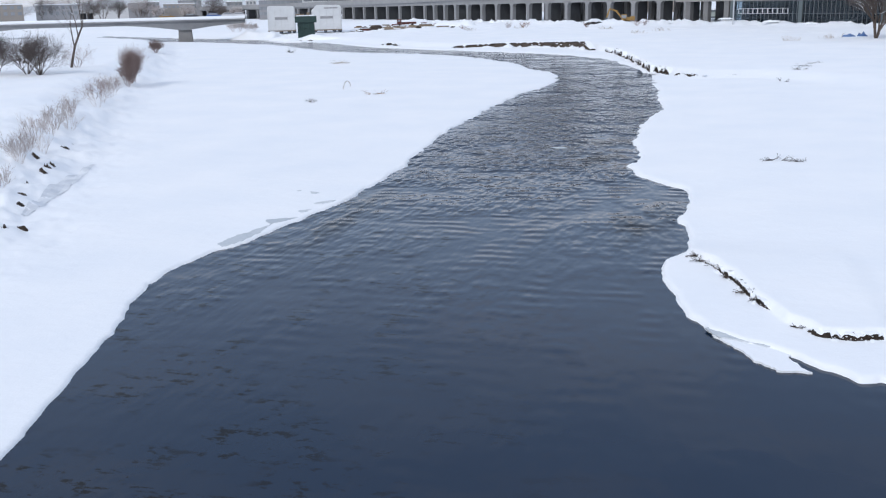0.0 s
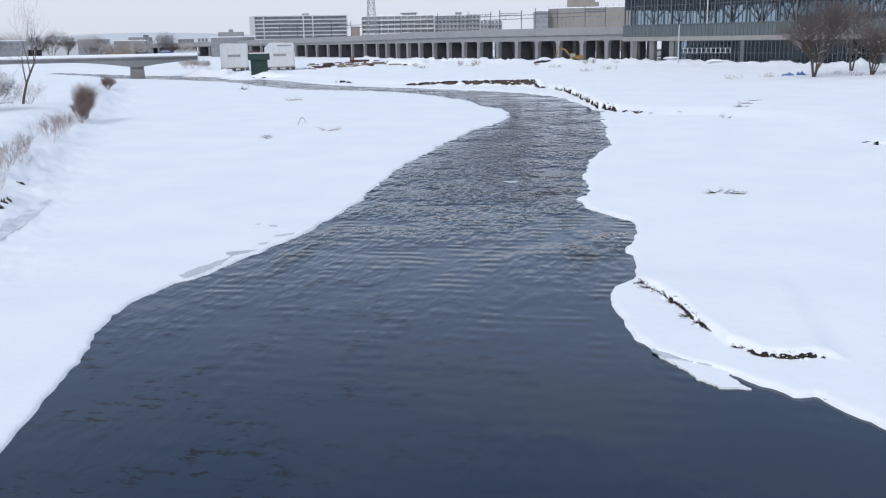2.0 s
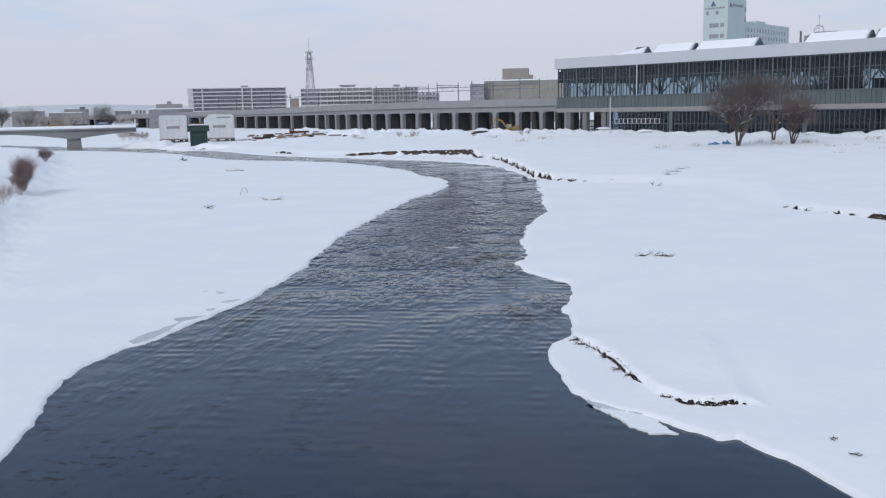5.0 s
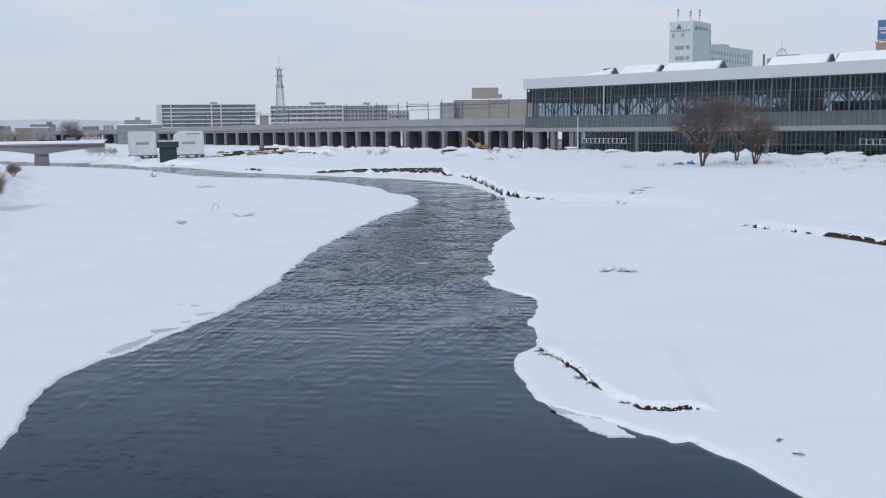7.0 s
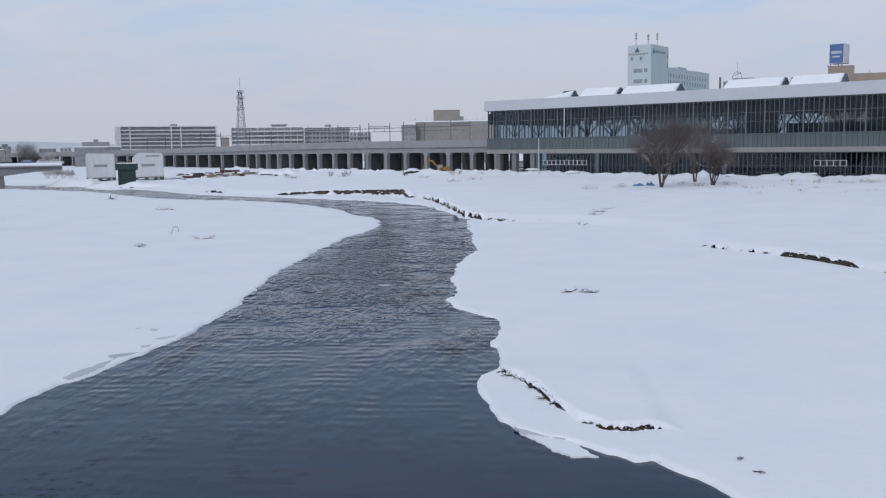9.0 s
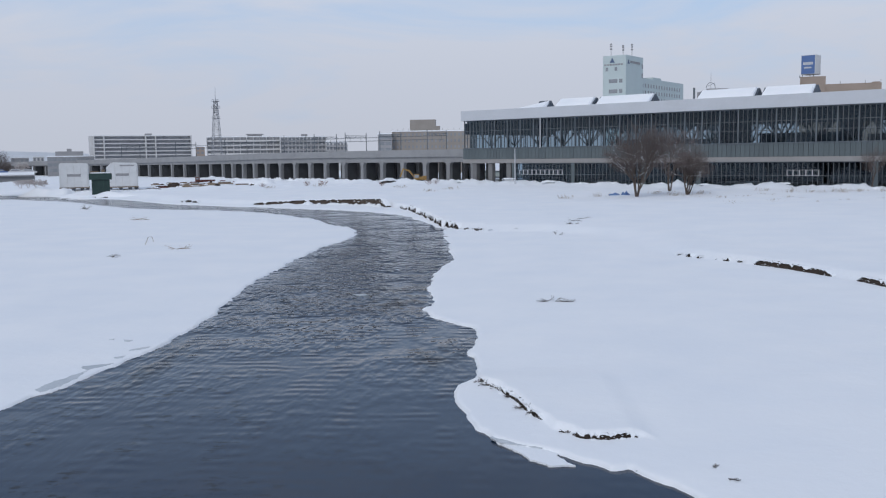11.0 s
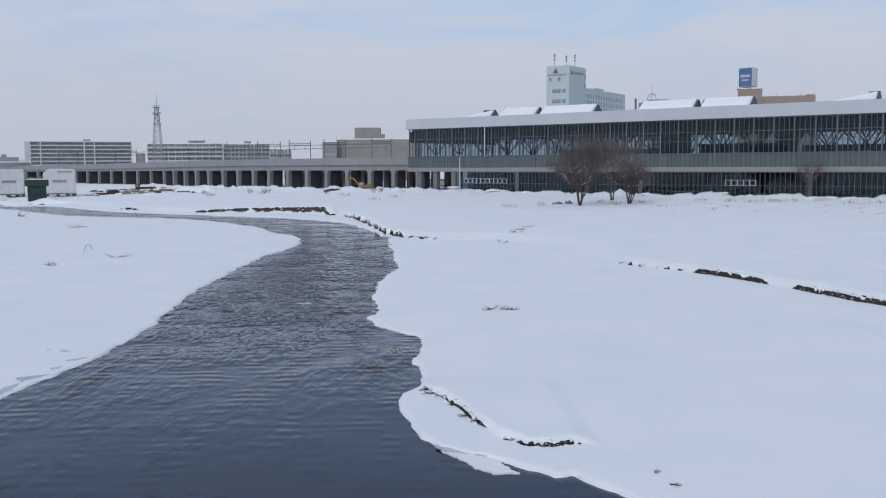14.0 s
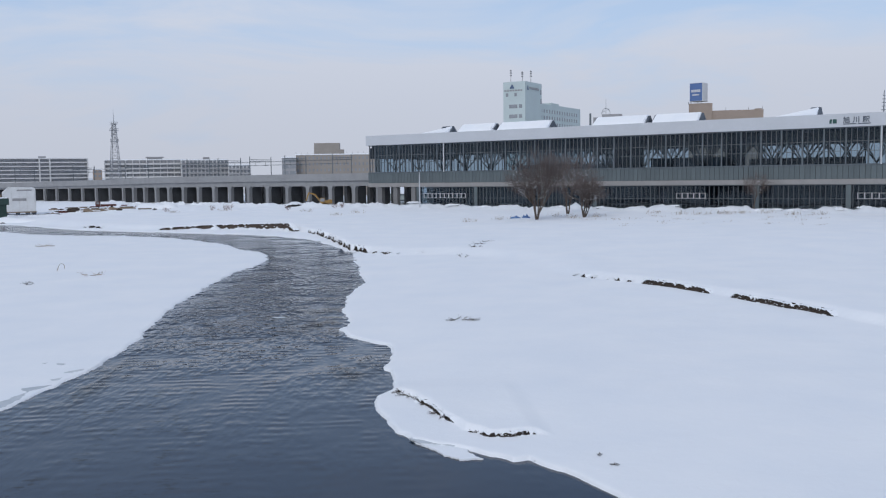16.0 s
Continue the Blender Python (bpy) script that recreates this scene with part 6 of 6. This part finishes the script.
ice_plate("shore_ice", "grey slush frozen along the river edge", [(5.3, 28.8), (5.8, 28.0), (6.4, 27.1), (7.0, 26.2), (7.15, 26.3), (6.65, 27.2), (6.1, 28.0), (5.6, 28.7)], 0.07, 0.05, ICE, 5, 0.5)
ice_plate("shore_ice", "small grey ice flake at the shallows", [(-8.5, 67.3), (-7.9, 67.0), (-7.2, 67.3), (-7.6, 67.6), (-8.1, 67.55)], 0.03, 0.04, ICE, 4)
bm = bmesh.new()
prev = None
for i in range(40):
    k = i / 39
    c = Vector((-30.7, 42.4, 0)).lerp(Vector((-36.2, 56.6, 0)), k)
    w = (0.2 + 0.65 * math.sin(math.pi * k)) * (0.7 + 0.4 * noise.noise(Vector((k * 6, 1, 0))))
    cur = [bm.verts.new((c.x + q * w, c.y, level(c.x + q * w, c.y) + 0.02)) for q in (-0.8, -0.3, 0.3, 0.8)]
    if prev:
        for q in range(3):
            bm.faces.new((prev[q], prev[q + 1], cur[q + 1], cur[q]))
    prev = cur
tagged(part("slush_ice", bm, SLUSH), "grey slushy ice along the levee foot", "river ice")
# low dark lumps put in where the levee snow has small dark holes
for i, (x, y) in enumerate(((-37.0, 53.4), (-36.1, 51.2), (-40.2, 59.0), (-34.9, 48.3), (-31.9, 43.7), (-29.0, 40.0), (-29.3, 39.3), (-38.8, 54.2), (-41.0, 61.5), (-36.4, 52.2), (-33.2, 45.6))):
    heap("earth_clod", "dark lump standing for a hole in the levee snow", "earth clod", x, y, 0.5 + 0.25 * (i % 3), 0.35, 0.15 + 0.05 * (i % 2), EARTH, 40 + i)
rng = random.Random(19)
for i in range(16):
    x, y = spot(rng.uniform(-19.3, -13.0), rng.uniform(298, 332))
    if i % 3 == 0:
        stack("timber_stack", "loose boards and offcuts on the site", "timber stack", x, y, rng.uniform(-20, 60), [(rng.uniform(1.5, 4), 0, 0), (rng.uniform(1.2, 3), 0, 0.5)], TIMBER if i % 2 else RUST)
    else:
        heap("rubble", "small rubble heap dusted with snow", "rubble", x, y, rng.uniform(1.5, 4), rng.uniform(1, 2), rng.uniform(0.4, 0.9), EARTH if i % 2 else TIMBER, 50 + i)
for i, (az, d) in enumerate(((-22.0, 258), (-22.6, 260), (-21.4, 256), (-23.1, 262), (-20.9, 259))):
    x, y = spot(az, d + 8)
    heap("bank_stone", "snow-capped stones along the river edge", "stone", x, y, 2.2, 1.0, 0.4, EARTH, 70 + i)
for i in range(26):
    # snow-dusted scraps and low piles round the stored timber
    az = rng.gauss(-16.6, 1.7)
    x, y = spot(az, rng.uniform(304, 336))
    if i % 4 == 0:
        stack("timber_stack", "weathered boards and offcuts lying on trampled snow", "timber stack", x, y, rng.uniform(-30, 60), [(rng.uniform(2, 4.5), 0, 0), (rng.uniform(1.5, 4), 0, 0.5), (rng.uniform(1.5, 3), 0.37, 0.2)], TIMBER if i % 8 else RUST)
    elif i % 4 == 1:
        heap("rubble", "brown rubble heap on trampled snow", "rubble", x, y, rng.uniform(2, 5), rng.uniform(1.2, 2.4), rng.uniform(0.5, 1.2), EARTH if i % 8 == 1 else TIMBER, 90 + i)
    else:
        heap("snow_lump", "rough lump of shovelled snow", "snow lump", x, y - 1.5, rng.uniform(2, 5), rng.uniform(1.5, 2.5), rng.uniform(0.5, 1.3), SNOW, 90 + i)
x, y = spot(-15.75, 331)
truck = thing("flatbed_truck", "rusty red flatbed truck half hidden by site rubble", "truck", Matrix.Translation((x, y, level(x, y) - 0.1)) @ Matrix.Rotation(radians(14), 4, "Z"))
part("bed", boxes((-1.6, 3.4, -1.1, 1.1, 0.75, 1.35), bevel=0.05), RUST, truck)
cab = part("cab", boxes((-3.2, -1.7, -1.05, 1.05, 0.6, 2.3), bevel=0.16), RUST, truck)
part("window", boxes((-2.9, -2.0, -1.08, -1.03, 1.5, 2.05)), WINDOW, cab)
for wx in (-2.5, 2.0):
    for wy in (-0.95, 0.95):
        bm = bmesh.new()
        rod(bm, (wx, wy - 0.14, 0.42), (wx, wy + 0.14, 0.42), 0.42, 0.42, 12)
        part("wheel", bm, RUBBER, truck)
part("snow_cap", boxes((-1.4, 3.2, -1.0, 1.0, 1.34, 1.6), bevel=0.1), SNOW, truck)
